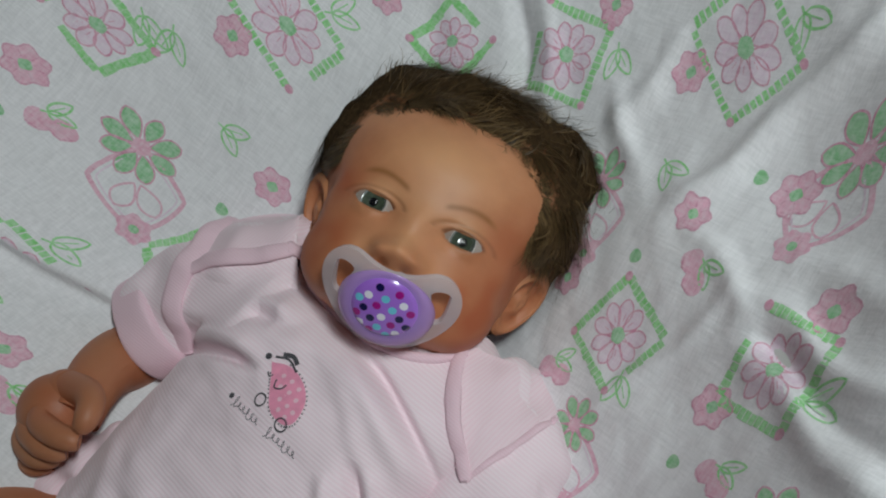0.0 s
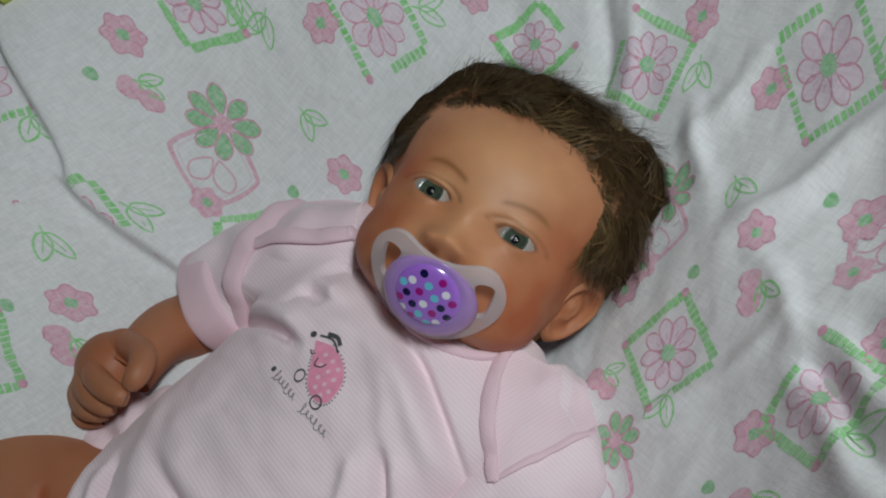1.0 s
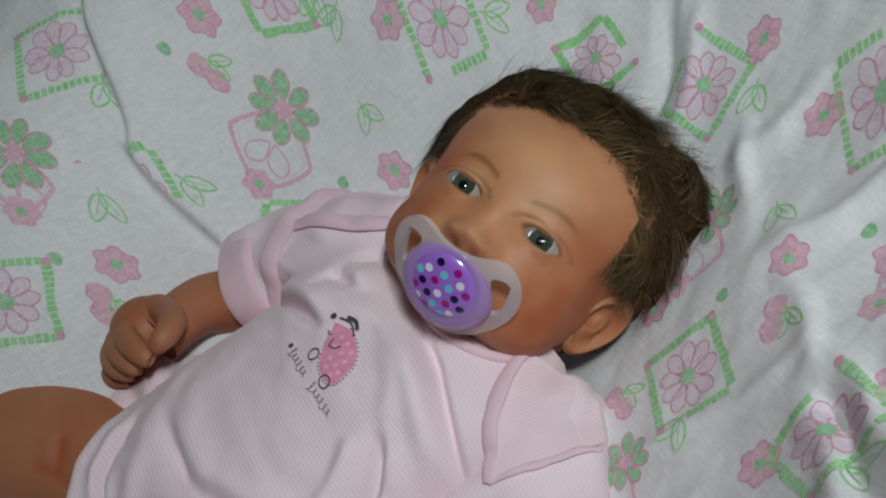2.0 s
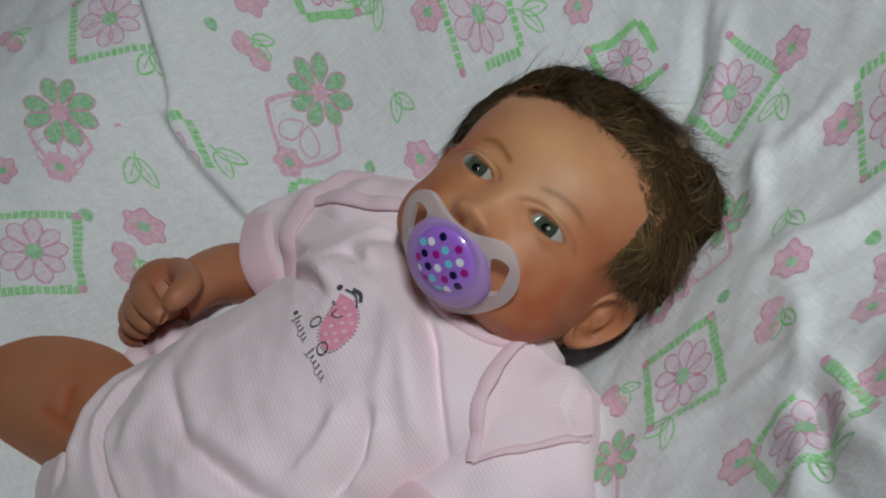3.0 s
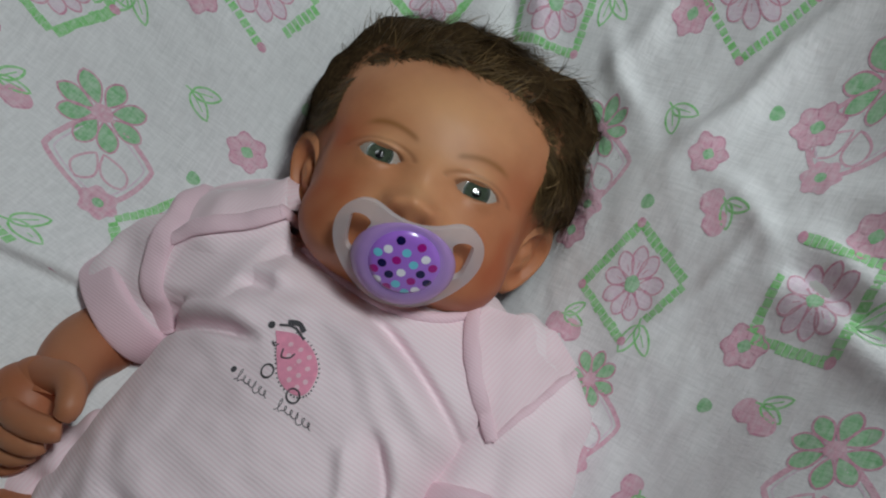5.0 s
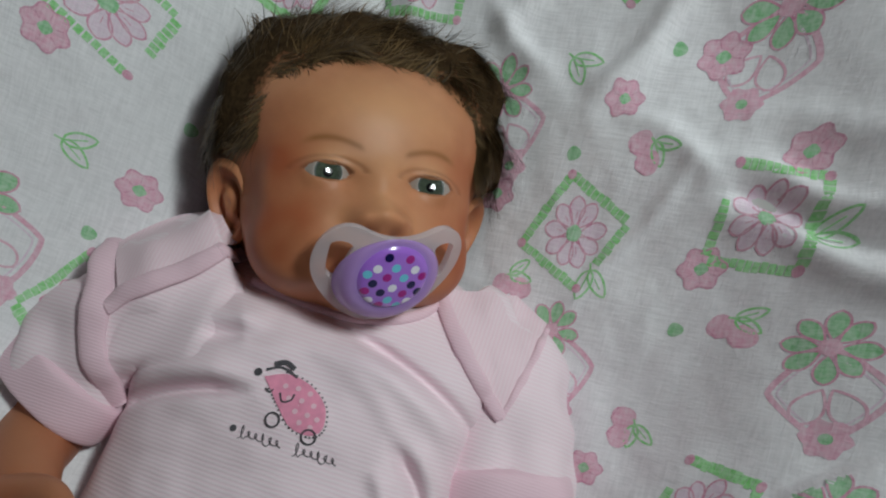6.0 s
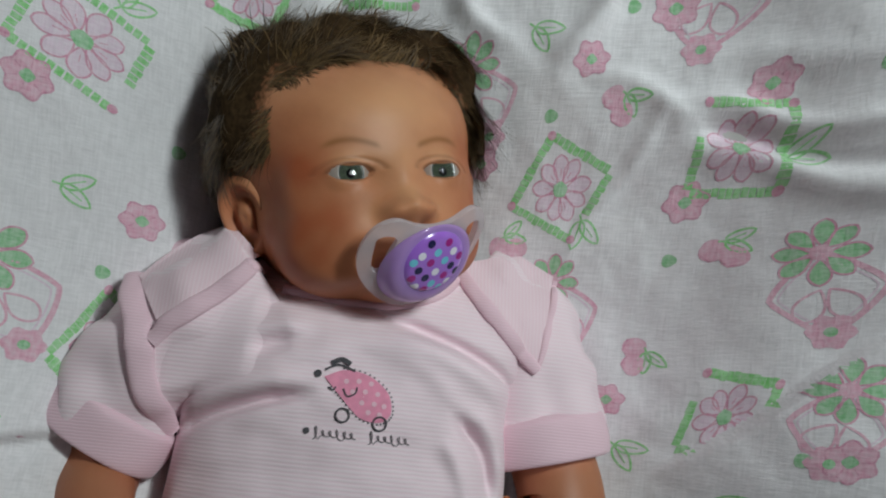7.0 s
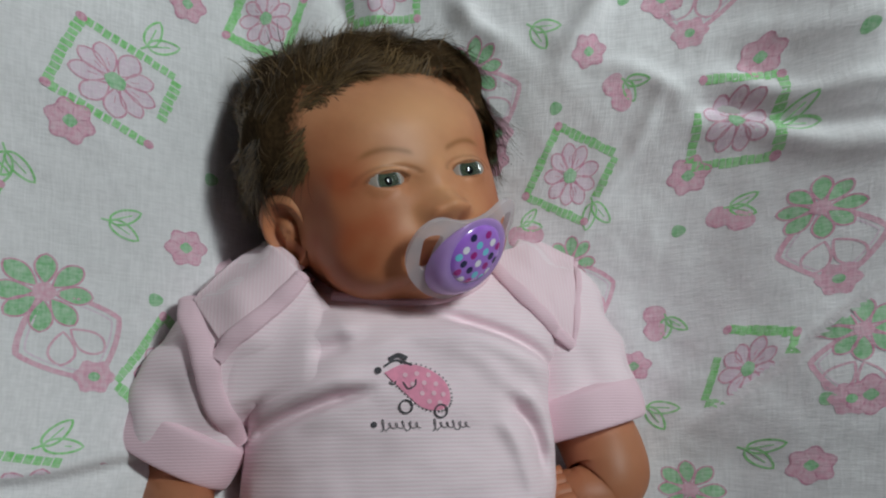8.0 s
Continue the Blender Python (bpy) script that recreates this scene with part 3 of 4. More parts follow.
front = step_up(P[:, 2], 14, 30)
# one smooth mask over brow, temples and cheeks
mask_z = 48.6 - 0.0080 * P[:, 0] ** 2 - 1.5e-6 * P[:, 0] ** 4 - 0.018 * np.maximum(P[:, 1] - 30, 0) ** 2 - 0.016 * np.maximum(-12 - P[:, 1], 0) ** 2
P[:, 2] += (mask_z - P[:, 2]) * step_up(P[:, 2], 18, 32) * 0.9
for fx, fy, h, sx, sy in FEATURES:
    P[:, 2] += h * bell(P[:, 0], fx, sx) * bell(P[:, 1], fy, sy) * front
lash_shade = np.zeros(len(P))
for s in (-1, 1):
    ex, ey = (P[:, 0] - s * EYE_X) * s, P[:, 1] - EYE_Y - 0.05 * np.abs(P[:, 0] - s * EYE_X)
    hgt = np.where(ey > 0, 4.0, 3.3)
    d = ((np.abs(ex) / 8.8) ** 1.8 + (np.abs(ey) / hgt) ** 1.8) ** (1 / 1.8)
    rr = EYE_R ** 2 - (P[:, 0] - s * EYE_X) ** 2 - (P[:, 1] - EYE_Y) ** 2
    zs = EYE_Z + np.sqrt(np.maximum(rr, 9))
    near = (np.abs(ex) < 26) & (np.abs(ey) < 22) & (P[:, 2] > 15)
    over = np.log(np.exp(np.clip((P[:, 2] - zs) / 0.7, -40, 40)) + np.exp(0.35 / 0.7)) * 0.7  # lids ride just over the eyeball
    skin_z = np.where(rr > 9, zs + over, P[:, 2]) - 0.45 * bell(d, 1.55, 0.14) * (ey > 0)
    P[:, 2] = np.where(near, np.where(d > 1, skin_z, zs + np.clip(8 * (d - 1), -5.0, 0)), P[:, 2])
    lash_shade = np.maximum(lash_shade, bell(d, 1.04, 0.11) * (P[:, 2] > 15) * np.where(ey > 0, 0.8, 0.3))
    # shade of the upper lid's crease, painted in the lash colour
    lash_shade = np.maximum(lash_shade, 0.30 * bell(d, 1.6, 0.15) * (ey > 0) * (P[:, 2] > 15))
x, y, z = P.T
wob = np.array([noise.noise(Vector(q * 0.09)) for q in P])
edge_z = 8 + 18 * step_up(y, 13, 27) + 1.5 * step_up(y, 40, 60)
hairline = 4 * np.log(np.exp(np.clip((edge_z - z) * 0.9, -60, 60) / 4) + np.exp(np.clip(y - 62 + 1.5 * np.sin(x * 0.09), -60, 60) / 4)) + 2.2 * wob
hair = step_up(hairline, -3.0, 11.0) * step_up(y, -22, -10) * (1 - step_up(z, -14, -7) * (1 - step_up(y, 17, 25)))
normal = P - np.array((0, 24, -6))
normal /= np.linalg.norm(normal, axis=1)[:, None]
tufts = 7 * bell(x, 44, 15) * bell(y, 62, 17) + 3 * bell(x, 54, 12) * bell(y, 32, 16)
P = P + normal * (hair * step_up(hairline, 0, 18) * (5.6 + 2.8 * wob + tufts + 2.0 * bell(y, 78, 18)))[:, None]
brow = np.zeros(len(P))
# nostril dents painted dark, as shade in the colour
lash_shade = np.maximum(lash_shade, 0.6 * (bell(x, 4.9, 1.7) + bell(x, -4.9, 1.7)) * bell(y, -13.2, 1.2) * front)
for s in (-1, 1):
    bxx = (x * s - 8) / 24
    arc = 19.5 + 5.5 * np.sin(np.clip(bxx, 0, 1) * 2.3) - 3 * np.clip(bxx, 0, 1)
    brow = np.maximum(brow, bell(y, arc, 1.35) * step_up(bxx, -0.05, 0.1) * (1 - step_up(bxx, 0.75, 1.05)) * (z > 10) * 0.95)
blush = 0.75 * bell(x, 33, 13) * bell(y, -10, 12) + 0.75 * bell(x, -33, 13) * bell(y, -10, 12) + 0.25 * bell(x, 0, 8) * bell(y, -6, 5) \
    + 0.7 * (bell(x, 34, 9) + bell(x, -34, 9)) * bell(y, 15, 8) + 0.4 * bell(y, -30, 12)
# sides of the face: rosy paint plus shade put into the colour
blush = (blush + 0.65 * step_up(np.abs(x), 24, 46) * step_up(y, 50, 20)) * (0.85 + 0.5 * wob)
# paler skin paint that also carries painted highlights on forehead, nose and lids
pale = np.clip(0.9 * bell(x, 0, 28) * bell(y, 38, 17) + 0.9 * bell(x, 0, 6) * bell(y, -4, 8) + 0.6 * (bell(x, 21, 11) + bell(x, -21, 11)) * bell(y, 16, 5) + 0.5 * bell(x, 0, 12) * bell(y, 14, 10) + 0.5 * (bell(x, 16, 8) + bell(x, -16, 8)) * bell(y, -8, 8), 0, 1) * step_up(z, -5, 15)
blush = np.clip(blush, 0, 1) * step_up(z, -5, 15)
faces = grid_faces(NU, NV, False, True)
doll.add(head_to_world(P), faces, 0, rooted=hair, brow=brow, blush=blush, lash_shade=lash_shade, pale=pale)

# ears
for s in (-1, 1):
    L = unit((s * 0.25, 0.92, 0.31))
    Wv = np.array((s * 0.62, -0.05, -0.78))
    Wv = unit(Wv - L * (Wv @ L))
    N = np.cross(L, Wv)
    N = N if N[0] * s > 0 else -N
    mid = np.array((s * 51.5, 2.0, -2.5))
    nb, na = 16, 40
    for side in (1, -1):
        verts, dark = [], []
        for i in range(nb):
            b = i / (nb - 1)
            for k in range(na):
                a = 2 * math.pi * k / na
                lu, wu = 18.3 * math.cos(a), (11.6 + 2.0 * math.cos(a)) * math.sin(a)
                rimh = 3.0 * math.exp(-((b - 0.84) / 0.12) ** 2) - 2.4 * math.exp(-((b - 0.5) / 0.25) ** 2) * (0.35 + 0.65 * (math.cos(a) > -0.7)) + 1.0 * math.exp(-((b - 0.2) / 0.15) ** 2)
                h = rimh if side > 0 else -3.5 * math.sqrt(max(0, 1 - b * b)) - 0.3
                h = h * (1 - b ** 8) if side > 0 else h
                verts.append(mid + L * lu * b + Wv * wu * b + N * (h + 0.5))
                # the ear's hollow tinted darker: its shade painted in as blush
                dark.append(0.35 * math.exp(-((b - 0.5) / 0.25) ** 2) if side > 0 else 0.1)
        doll.add(head_to_world(verts), grid_faces(nb, na, False, True), 0, blush=dark)

# eyes: white, recessed iris with a dark rim, pupil, and a clear cornea over them
for s in (-1, 1):
    gaze = unit((0.0, 0.01, 1))
    ga = unit(np.cross((0, 1, 0), gaze))
    gb = np.cross(gaze, ga)
    heart = np.array((s * EYE_X, EYE_Y, EYE_Z))
    n = 48
    ring_at = np.linspace(0, 2 * math.pi, n, endpoint=False)
    rows_ = [(r_, EYE_R - 2.3 + 0.03 * r_ * r_) for r_ in (0.02, 0.8, 1.6, 1.9, 2.6, 3.4, 4.2, 4.7, 5.3)] \
        + [(EYE_R * math.sin(math.radians(t)), EYE_R * math.cos(math.radians(t))) for t in np.linspace(29, 120, 22)]
    verts = [heart + h_ * gaze + r_ * (math.cos(a) * ga + math.sin(a) * gb) for r_, h_ in rows_ for a in ring_at]
    kinds = [4, 4, 4, 2, 2, 2, 2, 3, 3] + [1] * (len(rows_) - 10)
    doll.add(head_to_world(verts), grid_faces(len(rows_), n, False, True), np.repeat(kinds, n))
    verts = [heart + (EYE_R + 0.15 + 0.6 * max(0, 1 - (t / 30) ** 2)) * (math.cos(math.radians(t)) * gaze + math.sin(math.radians(t)) * (math.cos(a) * ga + math.sin(a) * gb))
             for t in np.linspace(0.2, 46, 14) for a in ring_at]
    doll.add(head_to_world(verts), [f[::-1] for f in grid_faces(14, n, False, True)], 6)

# neck and body under the clothes, arms, fist, leg
CREASES = [smooth_path(q, 10) for q in [[(-84, -210), (-75, -204), (-67, -200), (-57, -197)], [(-88, -195), (-81, -199), (-75, -204)], [(-64, -211), (-56, -204), (-57, -197)]]]


def add_limb(verts, faces_):
    """A limb in rosier paint, with the creases of a chubby thigh pressed in and their shade painted on."""
    v = np.array(verts, float)
    rosy = np.array([0.28 + 0.5 * noise.noise(Vector(q * 0.03)) for q in v])
    d = np.min([np.sqrt(((v[:, None, :2] - line[None, :, :2]) ** 2).sum(-1)).min(1) for line in CREASES], axis=0)
    top_ = np.clip((v[:, 2] - 20) / 10, 0, 1)
    v[:, 2] -= top_ * 1.3 * np.exp(-(d / 3.0) ** 2)
    # crease shade, painted as stronger blush along the lines
    rosy += 0.5 * top_ * np.exp(-(d / 2.6) ** 2)
    # limbs painted darker: partly their own browner tone, mostly shade put into colour
    doll.add(v, faces_, 0, blush=np.clip(rosy, 0, 1), limb_shade=np.full(len(v), 0.7))


for pts, fl in (([(-28, 10, 0, 30), (-28, -20, 2, 32), (-28, -60, 2, 40)], 0.8),
                ([(-90, -40, 8, 16), (-118, -70, 10, 18), (-127, -98, 12, 17.5), (-123, -110, 26, 16), (-114, -122, 37, 13.5), (-107, -134, 42, 13)], 0.95),
                ([(35, -25, -15, 17), (58, -55, -9, 19), (70, -80, -3, 19.5), (74, -97, 4, 19), (67, -107, 6, 16), (57, -109, 8, 13.5), (50, -109, 8, 11)], 0.95),
                ([(-60, -185, 4, 30), (-104, -208, 18, 37), (-130, -236, 29, 38), (-138, -286, 26, 36), (-136, -340, 20, 32)], 0.95)):
    add_limb(*tube(pts, 30, 110, (0, 0, 1), fl, True, 1.2, 0.04))
add_limb(*ball((-112, -214, 20), (37, 39, 35), 70, 100))
add_limb(*ball((-134, -252, 28), (37, 34, 36), 70, 100))


def fist(centre, axis, across, size, thumb_side):
    """A closed hand: palm, four fingers rolled under the knuckles and a thumb laid over them."""
    c0_, axis, across = np.asarray(centre, float), unit(axis), np.asarray(across, float)
    across = unit(across - axis * (across @ axis))
    nrm = np.cross(axis, across)
    turn = np.stack([axis, across, nrm], 1)

    def at(a, b, c):
        return c0_ + size * (axis * a + across * b + nrm * c)

    add_limb(*ball(at(-2, 0, 1), np.array((17, 17.5, 13)) * size, 20, 28, turn))
    add_limb(*ball(at(-9, thumb_side * 8, -5), np.array((13, 9, 9)) * size, 14, 20, turn))
    for k in range(4):
        b = (k - 1.5) * 7.9
        reach = (15.5, 17.5, 17.0, 14.5)[k if thumb_side > 0 else 3 - k]
        rad = (5.2, 5.8, 6.0, 5.8)[k if thumb_side > 0 else 3 - k] * size
        pts = [(*at(2, b, 8.5), rad), (*at(reach - 4, b, 8), rad), (*at(reach + 1, b, 1), rad), (*at(reach - 2, b, -7), rad * 0.97), (*at(reach - 10, b, -9.5), rad * 0.9), (*at(reach - 13, b, -8.5), rad * 0.6)]
        add_limb(*tube(pts, 7, 18, across))
    t = thumb_side
    pts = [(*at(-14, t * 9, -3), 7.0 * size), (*at(-7, t * 13, -9), 6.8 * size), (*at(0, t * 10, -14), 6.2 * size), (*at(3, t * 3, -16.5), 5.6 * size), (*at(4, -t * 3, -16), 3.8 * size), (*at(4, -t * 5, -15.5), 1.0 * size)]
    add_limb(*tube(pts, 7, 18, across))


# the lifted hand: back, heel, four curled fingers and a bent thumb
add_limb(*ball((-118, -138, 43), (17, 17, 15), 24, 36))
add_limb(*ball((-117, -130, 44), (13, 13, 11), 24, 36))
add_limb(*tube([(-116, -137, 50, 6), (-109, -142, 54, 6.2), (-97, -140, 56, 6), (-89, -137, 55, 5.4), (-86, -135, 53, 4.2)], 9, 22, (0, 0, 1)))  # index
add_limb(*tube([(-123, -143, 44, 6), (-117, -150, 48, 6.2), (-105, -150, 50, 6), (-96, -147, 49, 5.4), (-93, -144, 47, 4)], 9, 22, (0, 0, 1)))  # middle
add_limb(*tube([(-129, -150, 38, 6), (-121, -158, 41, 6), (-109, -158, 43, 5.8), (-102, -154, 42, 5.2), (-100, -151, 40, 4)], 9, 22, (0, 0, 1)))  # ring
add_limb(*tube([(-132, -157, 32, 5.4), (-122, -164, 34, 5.4), (-113, -165, 35, 5.2), (-108, -161, 34, 4.6), (-106, -158, 33, 3.6)], 9, 22, (0, 0, 1)))  # little
add_limb(*tube([(-117, -125, 46, 8), (-101, -119, 52, 7), (-92, -120, 56, 6.2), (-87, -125, 58, 5.6), (-87, -130, 57, 4)], 9, 22, (0, 0, 1)))  # thumb
fist((53, -108, 8), (-0.9, -0.15, 0.1), (0.2, -0.6, 0.6), 0.75, 1)

# hair: tapered strands rooted in the scalp
rng = random.Random(7)
by_ear = (np.abs(P[:, 0]) > 40) & (np.abs(P[:, 1] - 3) < 21) & (P[:, 2] > -20)
roots = np.flatnonzero((hair > 0.06) & (y > -14) & (P[:, 2] > -52) & ~by_ear)
fringe = roots[(hair[roots] < 0.75) & (P[roots, 2] > -5)]
flow0 = np.array((0.75, 0.30, -0.62))
for _ in range(44000):
    i = int(rng.choice(fringe if rng.random() < 0.25 else roots))
    area = math.sin(math.pi * (i // NV) / (NU - 1))
    if rng.random() > area:
        continue
    q, nrm = P[i].copy(), normal[i]
    lock = np.array(noise.noise_vector(Vector(q * 0.085)))  # neighbours bend alike, in locks
    tuft = q[0] > 20 and q[1] > 36
    top = q[1] > 58
    side = np.array((0.1 * np.sign(q[0]), -0.55, -0.85)) if abs(q[0]) > 42 and q[1] < 46 else flow0
    flow = side + np.array([rng.gauss(0, 0.16) for _ in range(3)]) + (1.5 if tuft else 0.9) * lock
    flow = unit(flow - nrm * (flow @ nrm))
    forward = hair[i] < 0.7 and q[1] > 50 and rng.random() < 0.4
    if forward:
        flow = np.array((0.55 + 0.8 * lock[0], -0.25 + 0.5 * lock[1], 0.35)) + np.array([rng.gauss(0, 0.2) for _ in range(3)])
        flow = unit(flow - nrm * (flow @ nrm))
    length = rng.uniform(12, 25) * (1.25 if tuft else 1.1 if top else 0.95) * (0.6 + 0.4 * min(1.0, hairline[i] / 12 + 0.3))
    lift = rng.uniform(0.0, 0.25) + (0.55 * rng.random() * max(0.0, lock[2] + 0.5) if tuft or top else 0.0) + (0.7 if top and rng.random() < 0.06 else 0.0)
    length = rng.uniform(3.5, 8.0) if forward else length
    curl = lock * (0.75 if tuft else 0.35) + unit([rng.gauss(0, 1) for _ in range(3)]) * rng.uniform(0.02, 0.16)
    curl = curl - nrm * (curl @ nrm) * 0.6
    d = unit(flow + nrm * lift)
    q = q - nrm * 0.5
    segs = 6
    width = rng.uniform(0.16, 0.36)
    verts = []
    for k in range(segs + 1):
        across = unit(np.cross(d, nrm) + 1e-6) * width * (1 - 0.85 * k / segs)
        verts += [q - across, q + across]
        q = q + d * length / segs
        d = unit(d + curl - nrm * (0.055 + 0.10 * (d @ nrm > 0.15)))
    doll.add(head_to_world(verts), grid_faces(segs + 1, 2), 5)

doll_ob = doll.part("baby_doll", [SKIN, SCLERA, IRIS, LIMBUS, PUPIL, HAIR, CORNEA])
tagged(doll_ob, "brown-skinned vinyl baby doll with short brown hair lying on a blanket", "doll")

# ---- bodysuit ----
suit = thing("baby_bodysuit", (-28, -90, -30), "pale pink ribbed cotton bodysuit with short sleeves on the doll", "bodysuit")
# sections along the body: y, middle x, half width, middle z, height above, depth below
SECTIONS = [(14, -28, 44, -2, 12, 22), (4, -28, 66, 0, 19, 28), (-8, -28, 78, 2, 26, 32), (-22, -28, 80, 3, 34, 34), (-40, -27, 76, 4, 42, 36), (-60, -27, 71, 5, 46, 37),
            (-90, -26, 72, 5, 45, 38), (-130, -28, 74, 4, 46, 37), (-170, -32, 74, 3, 44, 35), (-205, -36, 68, 2, 38, 32), (-232, -38, 56, 0, 28, 28), (-250, -40, 38, -2, 14, 20)]
# folds: height, width, then the x, y points that the crest or crease runs through
SUIT_FOLDS = [(-8.0, 2.6, [(-75, -157), (-59, -179), (-36, -185), (-3, -181)]), (4.0, 6.0, [(-83, -155), (-67, -177), (-44, -183), (-11, -179)]), (6.5, 5.0, [(-101, -72), (-84, -65), (-62, -57), (-40, -54)]), (-11.0, 2.6, [(-99, -84), (-84, -74), (-62, -65), (-42, -60)]),
              (-9.0, 3.0, [(-18, -25), (-2, -28), (14, -33), (27, -38), (40, -45), (50, -54), (54, -66)]), (5.5, 6.0, [(-18, -33), (4, -37), (20, -43), (34, -51), (44, -62)]), (2.4, 5.0, [(-24, -34), (4, -46), (24, -62)]),
              (3.0, 6.0, [(-30, -160), (10, -142), (40, -118)]),
              (4.0, 5.0, [(-96, -44), (-66, -36), (-42, -30)]), (-3.5, 3.5, [(-94, -52), (-66, -44), (-44, -38)]), (1.8, 4.0, [(-60, -22), (-52, -34), (-50, -46)]),
              (5.0, 5.0, [(-92, -160), (-72, -190), (-38, -206)]), (-5.0, 3.0, [(-96, -168), (-78, -198), (-44, -216)]), (2.2, 7.0, [(-88, -120), (-60, -150), (-20, -176)]),
              (6.5, 4.0, [(26, -60), (38, -72), (44, -92)]), (-9.0, 3.0, [(18, -62), (32, -78), (38, -98)]), (4.0, 4.0, [(14, -72), (24, -88), (30, -108)]),
              (-5.0, 2.2, [(-69, -10), (-79, -19), (-90, -31), (-102, -45)]), (-6.0, 4.0, [(-55, -142), (-37, -143), (-19, -143), (10, -130), (35, -115), (56, -101)]), (4.0, 6.0, [(-50, -134), (-20, -134), (8, -121), (33, -106)]),
              (-4.0, 2.8, [(-77, -158), (-64, -172), (-49, -182), (-31, -185), (-4, -183)]), (3.0, 6.0, [(-86, -40), (-66, -47), (-44, -45), (-24, -38)])]
SUIT_FOLDS = [(h, w, smooth_path(pts, 24)) for h, w, pts in SUIT_FOLDS]


def suit_fold(px_, py_):
    """Height that the folds add over arrays of x, y."""
    v = np.zeros(len(px_))
    for h, w, line in SUIT_FOLDS:
        near_ = np.flatnonzero((px_ > line[:, 0].min() - 3 * w) & (px_ < line[:, 0].max() + 3 * w) & (py_ > line[:, 1].min() - 3 * w) & (py_ < line[:, 1].max() + 3 * w))
        if not len(near_):
            continue
        d2 = (line[None, :, 0] - px_[near_, None]) ** 2 + (line[None, :, 1] - py_[near_, None]) ** 2
        k = d2.argmin(1)
        s = k / (len(line) - 1)
        v[near_] += h * np.exp(-d2.min(1) / (w * w)) * np.minimum(1.0, np.minimum(0.15 + 4 * s, 0.15 + 4 * (1 - s)))
    return v


secs = smooth_path(SECTIONS, 24)
na = 240
verts, rise = [], []
for y_, mx, hw, mz, up_, dn in secs:
    for k in range(na):
        a = 2 * math.pi * k / na
        ca, sa = math.cos(a), math.sin(a)
        q = np.array((mx + hw * math.copysign(abs(ca) ** 0.85, ca), y_, mz + (up_ if sa > 0 else dn) * math.copysign(abs(sa) ** 0.86, sa)))
        q[2] += (2.6 * noise.noise(Vector((q[0] * 0.03, q[1] * 0.045, 2.0))) + 0.9 * noise.noise(Vector((q[0] * 0.09, q[1] * 0.12, 5.0)))) * max(0, sa) ** 0.5
        verts.append(q)
        rise.append(max(0, sa) ** 0.5)
verts = np.array(verts)
verts[:, 2] += suit_fold(verts[:, 0], verts[:, 1]) * np.array(rise)
torso_shape = Shape().add(verts, [f[::-1] for f in grid_faces(len(secs), na, False, True)] + [tuple(range((len(secs) - 1) * na, len(secs) * na))])
torso = torso_shape.part("torso_panel", [JERSEY], suit)

SLEEVES = [([(-72, -12, 12, 30), (-96, -34, 15, 30), (-118, -60, 14, 27), (-127, -84, 12, 25)], (-127, -83, 12), (-0.46, -0.88, -0.12), 25.0),
           ([(20, -6, -12, 29), (46, -24, -11, 30.5), (60, -50, -8, 28.5), (66, -72, -3, 25.5)], (66, -72, -3), (0.26, -0.96, 0.0), 25.5)]
sleeve_shapes = []
for pts, end, axis, r in SLEEVES:
    sh = Shape().add(*tube(pts, 22, 84, (0, 0, 1), 0.95, False, 5.0, 0.055))
    sleeve_shapes.append(sh)
    sleeve = sh.part("sleeve", [JERSEY], suit)
    sleeve.modifiers.new("thickness", "SOLIDIFY").thickness = 0.001
    ax_ = unit(axis)
    e = np.array(end, float)
    cuff = [(*(e - ax_ * 15), r - 3.0), (*(e - ax_ * 13), r + 2.0), (*(e - ax_ * 10), r + 3.4), (*(e - ax_ * 4), r + 3.8), (*(e + ax_ * 4), r + 3.4), (*(e + ax_ * 6), r + 2.0), (*(e + ax_ * 5), r + 0.2), (*(e - ax_ * 4), r - 1.0)]
    Shape().add(*tube(cuff, 4, 64, (0, 0, 1), 0.95, False, 1.8, 0.05)).part("cuff", [CUFF], suit, "turned-up pink cuff")


tv, tf, base = [], [], 0
for sh in [torso_shape] + sleeve_shapes:
    v = np.concatenate(sh.v)
    tv += v.tolist()
    tf += [tuple(i + base for i in f) for f in sh.f]
    base += len(v)
suit_tree = BVHTree.FromPolygons(tv, tf)


def on_suit(px_, py_, lift):
    hit = suit_tree.ray_cast(Vector((px_, py_, 200)), Vector((0, 0, -1)))[0]
    return (px_, py_, (hit[2] if hit else 0.0) + lift)


def laid(verts2, faces_, slot, lift, shape):
    shape.add([on_suit(a, b, lift) for a, b in verts2], faces_, slot)


def settled(verts2, n, m, lift, rounds=30, held=False):
    """A lattice laid over the suit, with its heights eased into one smooth skin; its rim may be held down."""
    low = np.array([on_suit(a, b, lift) for a, b in verts2])
    ground_ = low[:, 2].reshape(n, m).copy()
    z_ = ground_.copy()
    for _ in range(rounds):
        pad = np.pad(z_, 1, mode="edge")
        z_ = np.maximum((pad[2:, 1:-1] + pad[:-2, 1:-1] + pad[1:-1, 2:] + pad[1:-1, :-2]) / 4, ground_ - 0.2)
    if held:
        u_, v_ = np.linspace(0, 1, n)[:, None], np.linspace(0, 1, m)[None, :]
        z_ = ground_ - 1.2 + (z_ - ground_ + 1.2) * step_up(u_ * (1 - u_), 0, 0.16) * step_up(v_ * (1 - v_), 0, 0.16)
    low[:, 2] = z_.ravel()
    return low


